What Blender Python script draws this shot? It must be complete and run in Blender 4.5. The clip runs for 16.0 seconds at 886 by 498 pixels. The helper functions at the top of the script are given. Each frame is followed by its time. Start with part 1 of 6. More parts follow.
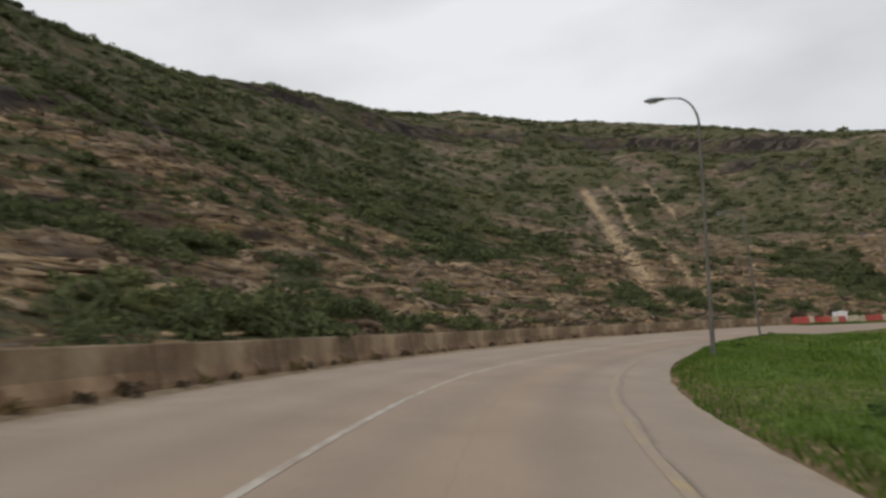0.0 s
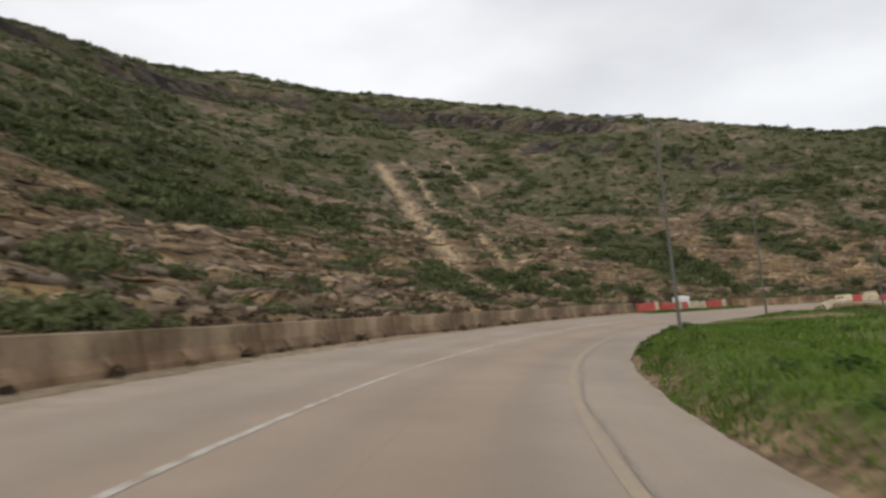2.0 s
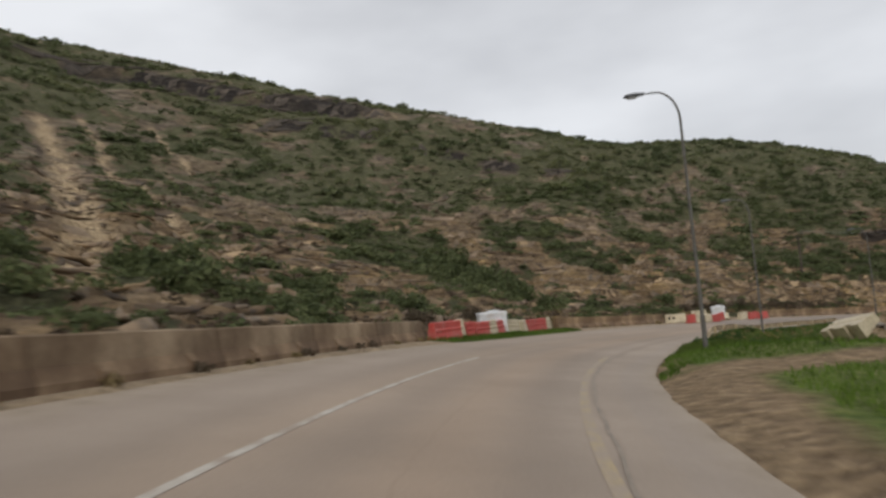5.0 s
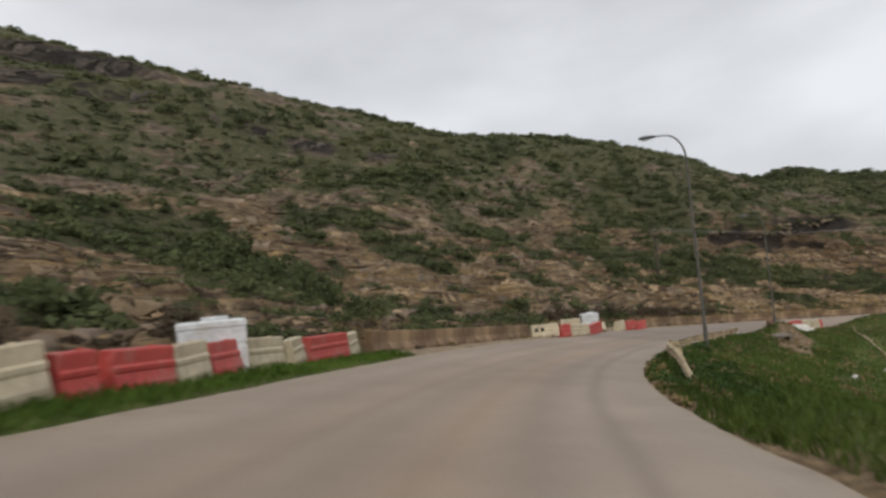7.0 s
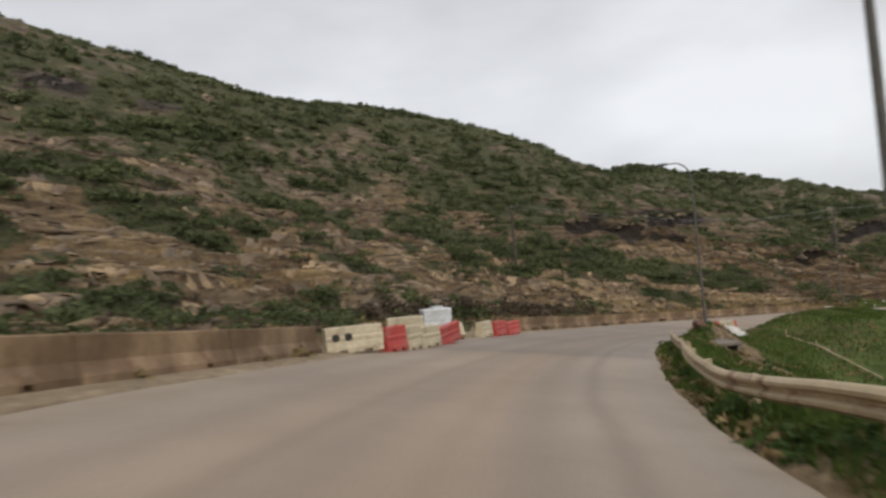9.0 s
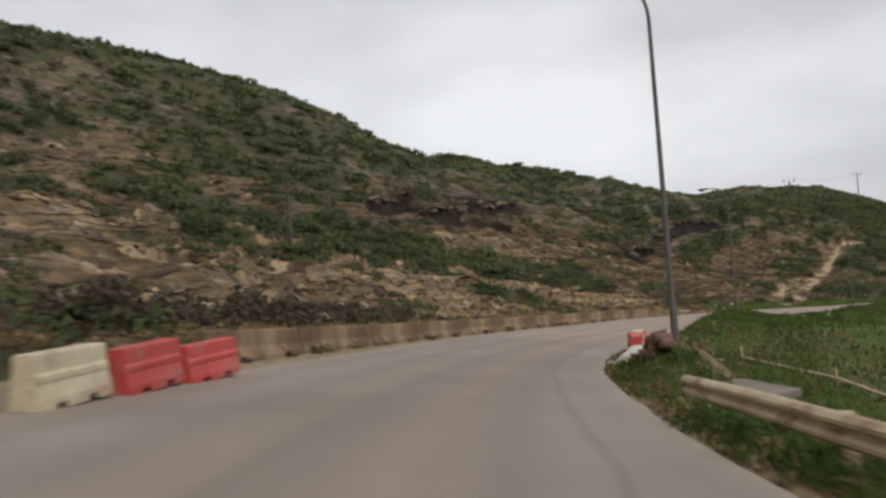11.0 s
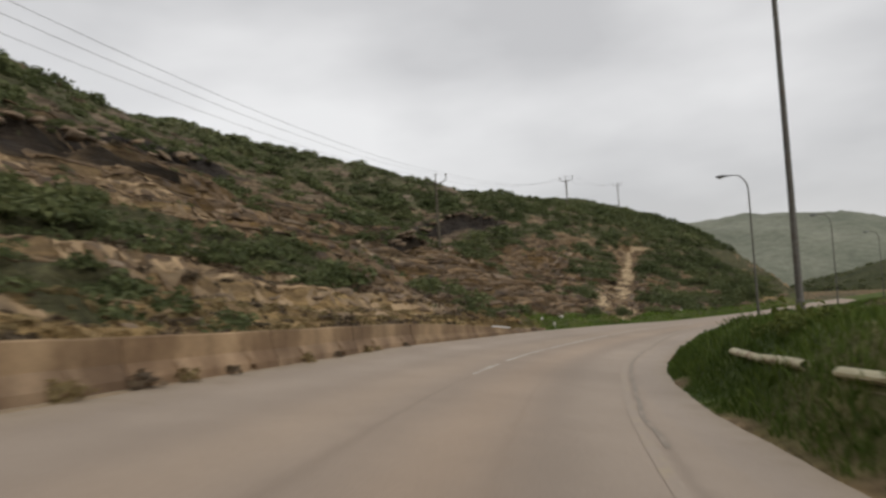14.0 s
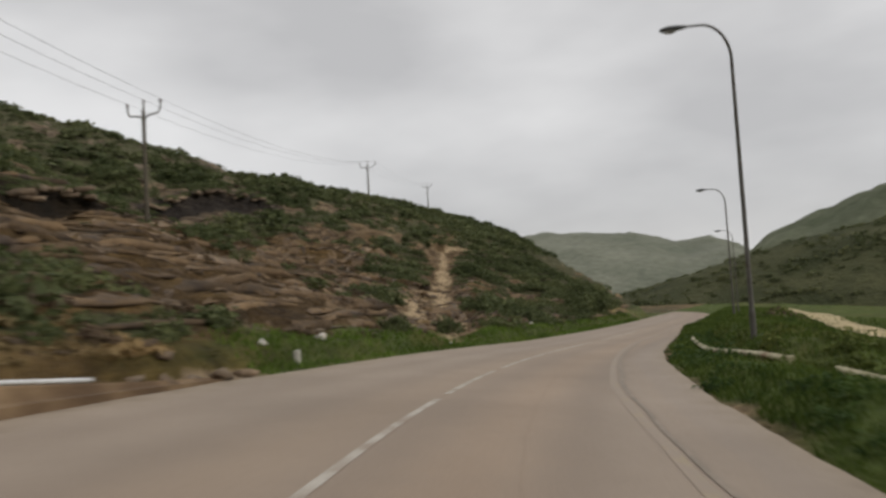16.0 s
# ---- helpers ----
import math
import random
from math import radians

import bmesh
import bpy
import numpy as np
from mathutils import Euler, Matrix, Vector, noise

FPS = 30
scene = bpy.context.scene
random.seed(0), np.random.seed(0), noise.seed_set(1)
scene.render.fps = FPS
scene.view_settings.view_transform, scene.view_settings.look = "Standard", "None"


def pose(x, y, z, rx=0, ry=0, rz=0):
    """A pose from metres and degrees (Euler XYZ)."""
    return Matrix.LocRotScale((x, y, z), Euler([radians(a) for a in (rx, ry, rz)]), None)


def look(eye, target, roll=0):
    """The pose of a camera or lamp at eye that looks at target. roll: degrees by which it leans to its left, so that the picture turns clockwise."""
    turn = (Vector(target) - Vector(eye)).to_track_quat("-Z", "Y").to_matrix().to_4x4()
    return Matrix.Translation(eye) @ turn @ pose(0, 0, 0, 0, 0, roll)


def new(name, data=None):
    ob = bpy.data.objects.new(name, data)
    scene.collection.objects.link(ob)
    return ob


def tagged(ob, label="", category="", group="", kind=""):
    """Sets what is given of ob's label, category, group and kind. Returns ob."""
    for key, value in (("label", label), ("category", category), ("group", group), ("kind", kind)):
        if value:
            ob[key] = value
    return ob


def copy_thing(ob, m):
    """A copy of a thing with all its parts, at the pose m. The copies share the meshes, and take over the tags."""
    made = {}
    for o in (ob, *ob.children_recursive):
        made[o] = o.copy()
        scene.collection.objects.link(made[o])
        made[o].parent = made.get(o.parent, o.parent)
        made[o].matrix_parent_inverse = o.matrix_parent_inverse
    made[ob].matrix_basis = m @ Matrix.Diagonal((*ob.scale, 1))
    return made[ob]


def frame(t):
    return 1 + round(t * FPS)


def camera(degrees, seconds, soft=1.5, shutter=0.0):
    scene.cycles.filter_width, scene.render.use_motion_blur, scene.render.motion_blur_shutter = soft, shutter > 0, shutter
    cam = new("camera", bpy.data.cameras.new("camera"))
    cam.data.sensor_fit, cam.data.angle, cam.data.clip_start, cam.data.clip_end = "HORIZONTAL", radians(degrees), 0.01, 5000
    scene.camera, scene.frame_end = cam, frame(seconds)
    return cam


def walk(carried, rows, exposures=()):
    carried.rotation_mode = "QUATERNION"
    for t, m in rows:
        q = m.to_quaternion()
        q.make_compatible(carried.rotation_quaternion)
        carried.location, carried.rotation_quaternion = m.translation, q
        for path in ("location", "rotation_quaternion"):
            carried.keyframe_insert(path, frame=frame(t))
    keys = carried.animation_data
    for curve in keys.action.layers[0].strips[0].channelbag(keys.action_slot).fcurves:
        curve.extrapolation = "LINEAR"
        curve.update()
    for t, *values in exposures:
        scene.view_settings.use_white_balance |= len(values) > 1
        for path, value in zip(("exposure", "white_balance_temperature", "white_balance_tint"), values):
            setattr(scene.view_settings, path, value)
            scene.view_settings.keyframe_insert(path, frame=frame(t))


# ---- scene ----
cam = camera(62.2, 16.0, soft=2.8, shutter=0.4)
METRES, EYE = 200.0, 1.3
ROWS = [
    (0.0, 0.0, 0.0, 0.0, 0.53, 5.84, 5.19),
    (0.5, 0.0023, 0.0316, -0.0006, -3.21, 5.46, 5.33),
    (1.0, 0.0067, 0.0615, -0.0013, -7.33, 4.96, 5.53),
    (1.5, 0.0129, 0.0898, -0.002, -11.36, 4.46, 5.78),
    (2.0, 0.0213, 0.1194, -0.003, -15.47, 3.93, 6.0),
    (2.5, 0.0307, 0.1465, -0.0037, -18.39, 3.68, 5.81),
    (3.0, 0.0412, 0.1732, -0.0048, -21.07, 3.7, 5.59),
    (3.5, 0.0536, 0.199, -0.0055, -24.53, 3.76, 5.44),
    (4.0, 0.0667, 0.2238, -0.0064, -28.11, 3.75, 5.33),
    (6.5, 0.1606, 0.3389, -0.012, -44.8, 3.61, 5.13),
    (7.0, 0.1822, 0.3573, -0.0133, -48.42, 3.47, 5.18),
    (7.5, 0.2056, 0.3755, -0.015, -52.0, 3.27, 5.11),
    (8.0, 0.2302, 0.3921, -0.0168, -55.17, 3.03, 4.81),
    (8.5, 0.2581, 0.4087, -0.0188, -58.32, 2.84, 4.7),
    (9.0, 0.2849, 0.4225, -0.0207, -61.49, 2.76, 4.71),
    (9.5, 0.3128, 0.4349, -0.0223, -65.2, 2.63, 4.73),
    (12.0, 0.4682, 0.4724, -0.0319, -82.76, 2.03, 3.86),
    (12.5, 0.5029, 0.4739, -0.0345, -84.91, 2.19, 3.89),
    (13.0, 0.5364, 0.4735, -0.0366, -87.89, 2.44, 3.79),
    (13.5, 0.5693, 0.4706, -0.039, -91.38, 2.64, 3.88),
    (14.0, 0.6009, 0.4654, -0.0411, -96.29, 2.61, 3.68),
    (14.5, 0.6333, 0.4585, -0.043, -99.71, 2.93, 3.63),
    (15.0, 0.669, 0.4483, -0.045, -103.17, 3.0, 3.65),
    (15.5, 0.7019, 0.4367, -0.0468, -107.11, 3.06, 3.52),
    (16.0, 0.7337, 0.4226, -0.0491, -111.29, 3.11, 3.36),
]
walk(cam, [(t, pose(0, 0, EYE) @ pose(METRES * x, METRES * y, METRES * z, 90 + pitch, roll, yaw)) for t, x, y, z, yaw, pitch, roll in ROWS],
     [(0.0, -0.06, 6450, 10), (0.8, 0.02, 6450, 10), (1.6, 0.16, 6430, 10), (2.4, 0.18, 6400, 10), (3.5, 0.03, 6320, 10), (6.5, -0.05, 6320, 10), (7.0, -0.04, 6330, 10), (9.0, 0.02, 6380, 10),
      (12.0, 0.0, 6450, 10), (12.5, 0.05, 6500, 10), (13.0, -0.06, 6520, 10), (14.0, -0.06, 6550, 10), (14.5, -0.14, 6560, 10), (15.0, -0.1, 6580, 10), (16.0, -0.18, 6580, 10)])

# ---- sky and sun: thick overcast ----
SUN_UP, SUN_ROUND = 38.0, 228.0
world = bpy.data.worlds.new("overcast_sky")
scene.world = world
world.use_nodes = True
wn, wl = world.node_tree.nodes, world.node_tree.links
wn.clear()
w_out, w_bg = wn.new("ShaderNodeOutputWorld"), wn.new("ShaderNodeBackground")
w_sky = wn.new("ShaderNodeTexSky")
w_sky.sky_type, w_sky.sun_disc = "NISHITA", False
w_sky.sun_elevation, w_sky.sun_rotation = radians(SUN_UP), radians(SUN_ROUND)
w_dim = wn.new("ShaderNodeVectorMath")
w_dim.operation = "SCALE"
w_dim.inputs["Scale"].default_value = 0.07
w_co, w_map, w_cloud, w_ramp = (wn.new("ShaderNode" + n) for n in ("TexCoord", "Mapping", "TexNoise", "ValToRGB"))
w_map.inputs["Scale"].default_value = (1.0, 1.0, 2.6)
w_map.inputs["Location"].default_value = (3.3, 1.7, 0.4)
w_cloud.inputs["Scale"].default_value, w_cloud.inputs["Detail"].default_value, w_cloud.inputs["Roughness"].default_value = 1.9, 5.0, 0.45
w_ramp.color_ramp.elements[0].position, w_ramp.color_ramp.elements[0].color = 0.35, (0.63, 0.63, 0.64, 1)
w_ramp.color_ramp.elements[1].position, w_ramp.color_ramp.elements[1].color = 0.64, (0.935, 0.935, 0.94, 1)
w_mix = wn.new("ShaderNodeMix")
w_mix.data_type = "RGBA"
w_mix.inputs[0].default_value = 0.9
wl.new(w_co.outputs["Generated"], w_map.inputs["Vector"])
wl.new(w_map.outputs[0], w_cloud.inputs["Vector"])
wl.new(w_cloud.outputs[0], w_ramp.inputs[0])
wl.new(w_sky.outputs[0], w_dim.inputs[0])
wl.new(w_dim.outputs[0], w_mix.inputs[6])
wl.new(w_ramp.outputs[0], w_mix.inputs[7])
wl.new(w_mix.outputs[2], w_bg.inputs["Color"])
w_bg.inputs["Strength"].default_value = 1.0
wl.new(w_bg.outputs[0], w_out.inputs["Surface"])
sun = new("sun", bpy.data.lights.new("sun", "SUN"))
sun.data.energy, sun.data.angle, sun.data.color = 1.38, radians(25), (1.0, 0.965, 0.91)
sun.matrix_world = look((0, 0, 60), (60 * math.sin(radians(SUN_ROUND)) * -1, 60 * math.cos(radians(SUN_ROUND)) * -1, 60 - 60 * math.tan(radians(SUN_UP))))

# ---- plan: the line of the driven lane, metres along it (s) and to its left (d) ----
LINE = [(-5.14, -79.83, 2.58), (-3.86, -59.88, 1.68), (-2.57, -39.92, 0.98), (-1.31, -20.35, 0.48), (0.0, 0.0, 0.0), (3.05, 19.73, -0.46),
        (9.95, 38.27, -1.06), (20.7, 55.51, -1.73), (34.25, 69.64, -2.52), (50.51, 81.11, -3.68), (68.93, 89.37, -4.83), (88.27, 93.93, -6.0),
        (108.61, 94.62, -7.41), (128.05, 91.34, -8.68), (146.74, 84.52, -9.82), (163.34, 73.51, -10.72), (177.3, 60.1, -11.5),
        (191.8, 46.2, -12.25), (206.3, 32.2, -12.85), (220.98, 18.03, -13.4), (293.01, -51.33, -16.4), (343.44, -99.88, -18.5)]


def spline(points, steps):
    p = np.array(points, float)
    p = np.vstack([2 * p[0] - p[1], p, 2 * p[-1] - p[-2]])
    out = []
    for a, b, c, e in zip(p[:-3], p[1:-2], p[2:-1], p[3:]):
        u = np.linspace(0, 1, steps, endpoint=False)[:, None]
        out.append(0.5 * (2 * b + (c - a) * u + (2 * a - 5 * b + 4 * c - e) * u**2 + (3 * b - a - 3 * c + e) * u**3))
    return np.vstack(out + [p[-2:-1]])


GUIDE = spline(LINE, 40)
ALONG = np.r_[0, np.cumsum(np.linalg.norm(np.diff(GUIDE[:, :2], axis=0), axis=1))]
ALONG = ALONG - ALONG[4 * 40]
AHEAD = np.gradient(GUIDE[:, :2], axis=0)
AHEAD = AHEAD / np.linalg.norm(AHEAD, axis=1)[:, None]


def table(pairs):
    a = np.array(pairs, float)
    return lambda s: np.interp(s, a[:, 0], a[:, 1])


bank = table([(-80, 0.12), (108, 0.12), (128, 0.10), (195, 0.10), (235, 0.0), (420, 0.0)])
lane_right = table([(-80, -2.6), (20, -2.5), (45, -2.15), (62, -2.1), (75, -2.2), (92, -2.45), (110, -2.2), (140, -2.25), (155, -1.6), (165, -1.7), (176, -2.5), (188, -2.8), (200, -2.8), (208, -2.4), (214, -1.85), (222, -1.4), (232, -0.6), (250, -0.2), (420, -0.2)])
edge_right = table([(-80, -2.7), (20, -2.6), (45, -2.2), (62, -2.15), (75, -2.3), (90, -2.95), (97, -2.65), (105, -2.3), (114, -2.3), (122, -2.55), (130, -2.75), (140, -2.3), (153, -1.75), (160, -1.75), (167, -2.5), (175, -2.75), (182, -2.6), (192, -2.5), (200, -2.65), (208, -2.4), (214, -2.0), (222, -1.4), (232, -0.6), (250, 0.6), (262, 0.6), (420, -0.2)])
edge_left = table([(-80, 6.3), (40, 6.6), (60, 6.1), (85, 5.6), (94, 5.3), (112, 5.6), (118, 5.8), (160, 5.9), (190, 5.8), (205, 6.5), (233, 7.1), (250, 6.6), (420, 6.6)])
wall_at = table([(-80, 7.0), (0, 7.0), (15, 7.2), (40, 7.5), (54, 7.5), (57, 6.8), (72, 6.5), (88, 6.9), (90.5, 8.2), (106, 8.2), (107.5, 7.1), (115, 6.9), (127, 6.85), (129.5, 8.0), (145, 8.0), (147, 6.85), (155, 6.8), (172, 6.35), (187, 6.1), (205, 6.4), (213, 7.0), (225, 7.3), (420, 7.3)])
ridge_height = table([(-80, 86.9), (0, 77.5), (25, 66.8), (45, 56), (62, 52), (78, 60), (88, 62.5), (98, 62.6), (112, 68), (130, 64.3), (150, 53.2), (165, 47.3), (178, 41.2), (195, 41), (203, 38.2), (210, 35),
                      (225, 25.6), (240, 32.9), (255, 32.2), (270, 25.6), (285, 22.8), (300, 22), (312, 22.0), (322, 19.2), (345, 24.4), (370, 30.6), (420, 30.4)])
steepness = table([(-80, 1.08), (0, 1.15), (40, 1.38), (70, 1.02), (100, 0.80), (125, 0.77), (150, 0.99), (175, 1.13), (200, 1.31), (225, 1.06), (250, 0.70), (270, 0.96), (285, 1.16), (300, 1.32), (330, 1.52), (370, 0.8), (420, 0.79)])

# past the hill's nose the road bends away to the left
BEND_AT = 279.0


def plan_xy(s, d):
    s, d = np.asarray(s, float), np.asarray(d, float)
    x, y = np.interp(s, ALONG, GUIDE[:, 0]), np.interp(s, ALONG, GUIDE[:, 1])
    ax, ay = np.interp(s, ALONG, AHEAD[:, 0]), np.interp(s, ALONG, AHEAD[:, 1])
    n = np.hypot(ax, ay)
    return x - ay / n * d, y + ax / n * d


def road_z(s):
    return np.interp(s, ALONG, GUIDE[:, 2])


def heading(s):
    return math.degrees(math.atan2(np.interp(s, ALONG, AHEAD[:, 1]), np.interp(s, ALONG, AHEAD[:, 0])))


LATTICE = np.random.RandomState(5).rand(256, 256)


def value_noise(x, y):
    xi, yi = np.floor(x).astype(int), np.floor(y).astype(int)
    fx, fy = x - xi, y - yi
    u, v = fx * fx * (3 - 2 * fx), fy * fy * (3 - 2 * fy)
    a, b = LATTICE[xi & 255, yi & 255], LATTICE[(xi + 1) & 255, yi & 255]
    c, e = LATTICE[xi & 255, (yi + 1) & 255], LATTICE[(xi + 1) & 255, (yi + 1) & 255]
    return (a * (1 - u) + b * u) * (1 - v) + (c * (1 - u) + e * u) * v


def rough_noise(x, y, octaves=4):
    x, y = np.asarray(x, float), np.asarray(y, float)
    total, size = 0.0, 0.0
    for n in range(octaves):
        total = total + (value_noise(x * 2**n + 31.7 * n, y * 2**n + 13.1 * n) - 0.5) * 0.55**n
        size += 0.5 * 0.55**n
    return total / size


def smooth(a, b, x):
    t = np.clip((x - a) / (b - a), 0, 1)
    return t * t * (3 - 2 * t)


def near_line(s, d, points):
    best = np.full(np.shape(s), 1e9)
    for (s0, d0), (s1, d1) in zip(points[:-1], points[1:]):
        l2 = (s1 - s0) ** 2 + (d1 - d0) ** 2
        t = np.clip(((s - s0) * (s1 - s0) + (d - d0) * (d1 - d0)) / l2, 0, 1)
        best = np.minimum(best, np.hypot(s - s0 - t * (s1 - s0), d - d0 - t * (d1 - d0)))
    return best


# washed-out gullies, rock steps (line, height) and patches of scrub (+) or bare ground (-): s, d, reach along and across
SCARS = [([(113.8, 81), (110.3, 69.5), (106.5, 57.5), (101.5, 46), (95.6, 34), (85, 21.9), (78.4, 14.2)], 1.15),
         ([(117.5, 83), (114.9, 71), (110, 57), (108.7, 48), (103.5, 36), (95.6, 23.5), (88, 16)], 0.5), ([(124, 84), (120.3, 65)], 0.26),
         ([(229, 8), (240, 12.6), (253, 18.4), (263, 22.6), (273.4, 26.7), (284, 31)], 1.05), ([(229, 10), (236, 13), (250, 19.2), (259, 22.9)], 0.6),
         ([(279, 31.6), (285, 31.2), (291, 30)], 0.5), ([(208, 38), (214, 30), (221, 20)], 0.8)]
CLIFFS = [([(72, 99), (90, 104), (107, 112), (114, 109), (121, 110), (129, 107), (136.5, 96), (143, 92), (150, 85)], 1.7), ([(137, 84), (146, 79), (155, 65), (164, 60)], 0.7),
          ([(34, 41), (41.5, 46), (48, 50)], 0.4), ([(20, 30), (34, 25), (48, 24)], 0.25)]
FIRST_PATCHES = [(71, 46, 20, 17, 0.9), (126, 30, 7, 13, 1.0), (20, 10.3, 7, 1.8, 1.3), (31, 10, 7, 1.6, 1.2), (30, 15, 16, 2.6, -0.6), (84, 21, 4, 6, 1.0), (60, 80, 40, 20, 0.4), (105, 28, 3, 8, 0.7), (140, 44, 12, 10, -0.8), (62, 20, 18, 6, -0.5), (32, 28, 18, 8, 0.55), (120, 17, 9, 4, -0.5), (134, 20, 7, 6, -0.5)]
LAST_PATCHES = [(176, 23, 15, 6, 0.9), (198, 17, 9, 4, 0.8), (150, 62, 30, 9, 0.5), (214, 14, 5, 3, 0.7), (150, 38, 4, 9, 0.7), (163, 34, 4, 8, 0.6), (158, 28, 8, 8, -0.5), (190, 10.5, 16, 3.2, -1.3), (168, 13, 10, 4, -0.9), (225, 15, 9, 5, -0.9), (205, 24, 8, 5, -0.8), (245, 20, 14, 8, -0.4), (262, 14, 14, 6, 0.7), (280, 20, 12, 12, 0.9), (305, 28, 16, 18, 1.3), (340, 45, 25, 25, 1.3)]

# single thickets and bare openings: s, d, reach along and across
FIRST_THICKETS = [(129, 35.1, 2.2, 4.7), (124, 27.8, 2.3, 3.1), (139, 36.6, 2.7, 3.4), (145, 34.7, 2, 2.2), (136, 28.9, 1.7, 1.5), (102, 14.7, 1.2, 5.5), (121, 41.6, 1.3, 1.3), (125, 44.6, 1.7, 1.5), (118, 18, 1.2, 5.5), (133, 59.2, 3, 2.7), (134, 41.9, 1.9, 3), (146, 31.3, 1.7, 2.2), (154, 32.6, 1.2, 1.3), (152, 29.1, 1.2, 1.3), (143, 22.5, 1.7, 1.5), (154, 21.8, 1.3, 3.6), (134, 17.3, 1.2, 1.3), (125.2, 28.8, 1.8, 3), (141.8, 41.7, 1.6, 2.6), (79.2, 19.6, 1.3, 3.2), (66, 38.7, 3, 4), (86.6, 42.3, 1.6, 1.8), (107, 48.9, 0.9, 2.2)]
LAST_THICKETS = [(163, 39.9, 1.8, 3.4), (162, 34.6, 1.7, 4.1), (157, 26.6, 1.2, 3.3), (173, 33, 2.9, 2.6), (172, 27.7, 2.4, 2.2), (184, 21.9, 1.8, 2.6), (184, 25.4, 1.2, 1.3), (209, 9.2, 2.4, 1.2), (205.5, 15.6, 1.3, 1.3), (193.2, 8, 1.3, 0.9), (226.5, 33.3, 3, 2), (233, 18.2, 2.2, 1.5), (257.7, 25.3, 4, 2), (262.5, 40, 3, 2), (224.5, 8.6, 2.2, 0.9), (225.5, 11, 1.3, 1.2), (236, 16, 1.6, 1.6), (207, 21, 1.0, 2.6), (246, 13, 2.5, 1.3), (252, 20, 2.5, 1.2), (165, 52, 2.4, 2.6), (162.5, 37.7, 1.6, 2.2), (174.6, 28.9, 2.6, 1.8), (189.5, 21.8, 2.4, 1.8), (183, 11.5, 1.8, 1.2), (195, 21, 2.0, 1.5), (193, 16.1, 1.5, 1.0), (183.6, 8.9, 1.7, 0.8), (188.4, 10.8, 2.2, 1.0), (190.4, 9.8, 1.2, 0.8)]
COPSES = [(191, 21.2, 1.6, 1.4), (184, 16.1, 1.2, 1.3), (181, 11.5, 1.2, 1.3), (191, 15.3, 1.2, 1.3), (188, 10.5, 1.2, 4), (203.5, 13.4, 1.2, 1.6), (215, 32.6, 1.2, 1.3), (76, 16.2, 1.5, 1.9), (82, 12.4, 1.2, 3.1), (123, 27.9, 3.3, 5.5), (133, 39.3, 2.7, 2.4), (103, 28.9, 1.4, 1.3), (107, 47.2, 2.3, 2.9), (146, 34.7, 3.5, 5.3), (145, 41.9, 2.4, 3.6), (67, 36.1, 4.7, 5.5), (38, 9.6, 1.2, 1.3), (43, 13.3, 1.2, 1.3), (59, 12.5, 1.2, 4.4), (75, 16.6, 1.2, 3)]
FIRST_OPENINGS = [(114, 27.3, 2.2, 2), (109, 20.8, 1.2, 1.3), (128, 25.8, 1.2, 3.4), (60, 35.5, 1.4, 1.3), (91, 55, 2.5, 5.3), (52, 16.4, 1.7, 1.5), (59, 34, 2.6, 1.6), (93.3, 54, 2.2, 2.4), (119.6, 48, 4.5, 3.5), (123, 45, 2.2, 2.2), (128.5, 26, 2.2, 1.2)]
LAST_OPENINGS = [(135, 41.2, 1.9, 3.4), (133, 34.6, 1.2, 3.4), (142, 36, 1.2, 2.6), (149, 33.7, 1.4, 2.9), (154, 32.6, 1.5, 4.2), (142, 27.2, 1.2, 1.3), (151, 23.8, 1.2, 1.3), (159, 25.6, 1.2, 4.1), (147, 19.6, 1.2, 1.3), (157, 16.9, 1.9, 1.7), (196, 24.5, 1.4, 1.3), (188, 15.5, 1.2, 1.3), (178, 16.6, 1.2, 1.3), (206, 22.8, 2.4, 2.3), (175, 11.2, 1.2, 1.3), (196, 10.6, 1.2, 1.3), (203.4, 8.4, 2.0, 1.8), (144.7, 34.5, 1.8, 2.2), (135.7, 38.6, 1.6, 2.6), (153, 42, 2.4, 2.0), (176.6, 40.6, 3.0, 1.6), (140.8, 30, 1.6, 2.0), (156.6, 39.9, 2.0, 1.4)]

# hollows under overhanging beds; their shade is painted in by darkness()
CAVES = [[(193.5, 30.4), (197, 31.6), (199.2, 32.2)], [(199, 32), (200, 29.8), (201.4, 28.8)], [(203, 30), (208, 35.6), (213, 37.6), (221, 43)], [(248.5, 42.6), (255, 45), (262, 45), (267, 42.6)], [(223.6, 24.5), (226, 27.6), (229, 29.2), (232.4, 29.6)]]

# shade painted on the rock at the back of the hollows: line, half width
HOLLOW_SHADE = [([(208, 37.6), (214.5, 40.9), (221.2, 44.0)], 2.3), ([(203, 27.6), (207.5, 28.2)], 1.3), ([(198.6, 27.4), (201, 30), (202.2, 30)], 1.6), ([(227.6, 30), (231, 30.6)], 1.4), ([(251, 45), (265.5, 44.6)], 2.4), ([(195, 15.8), (199.4, 17.8)], 0.6)]


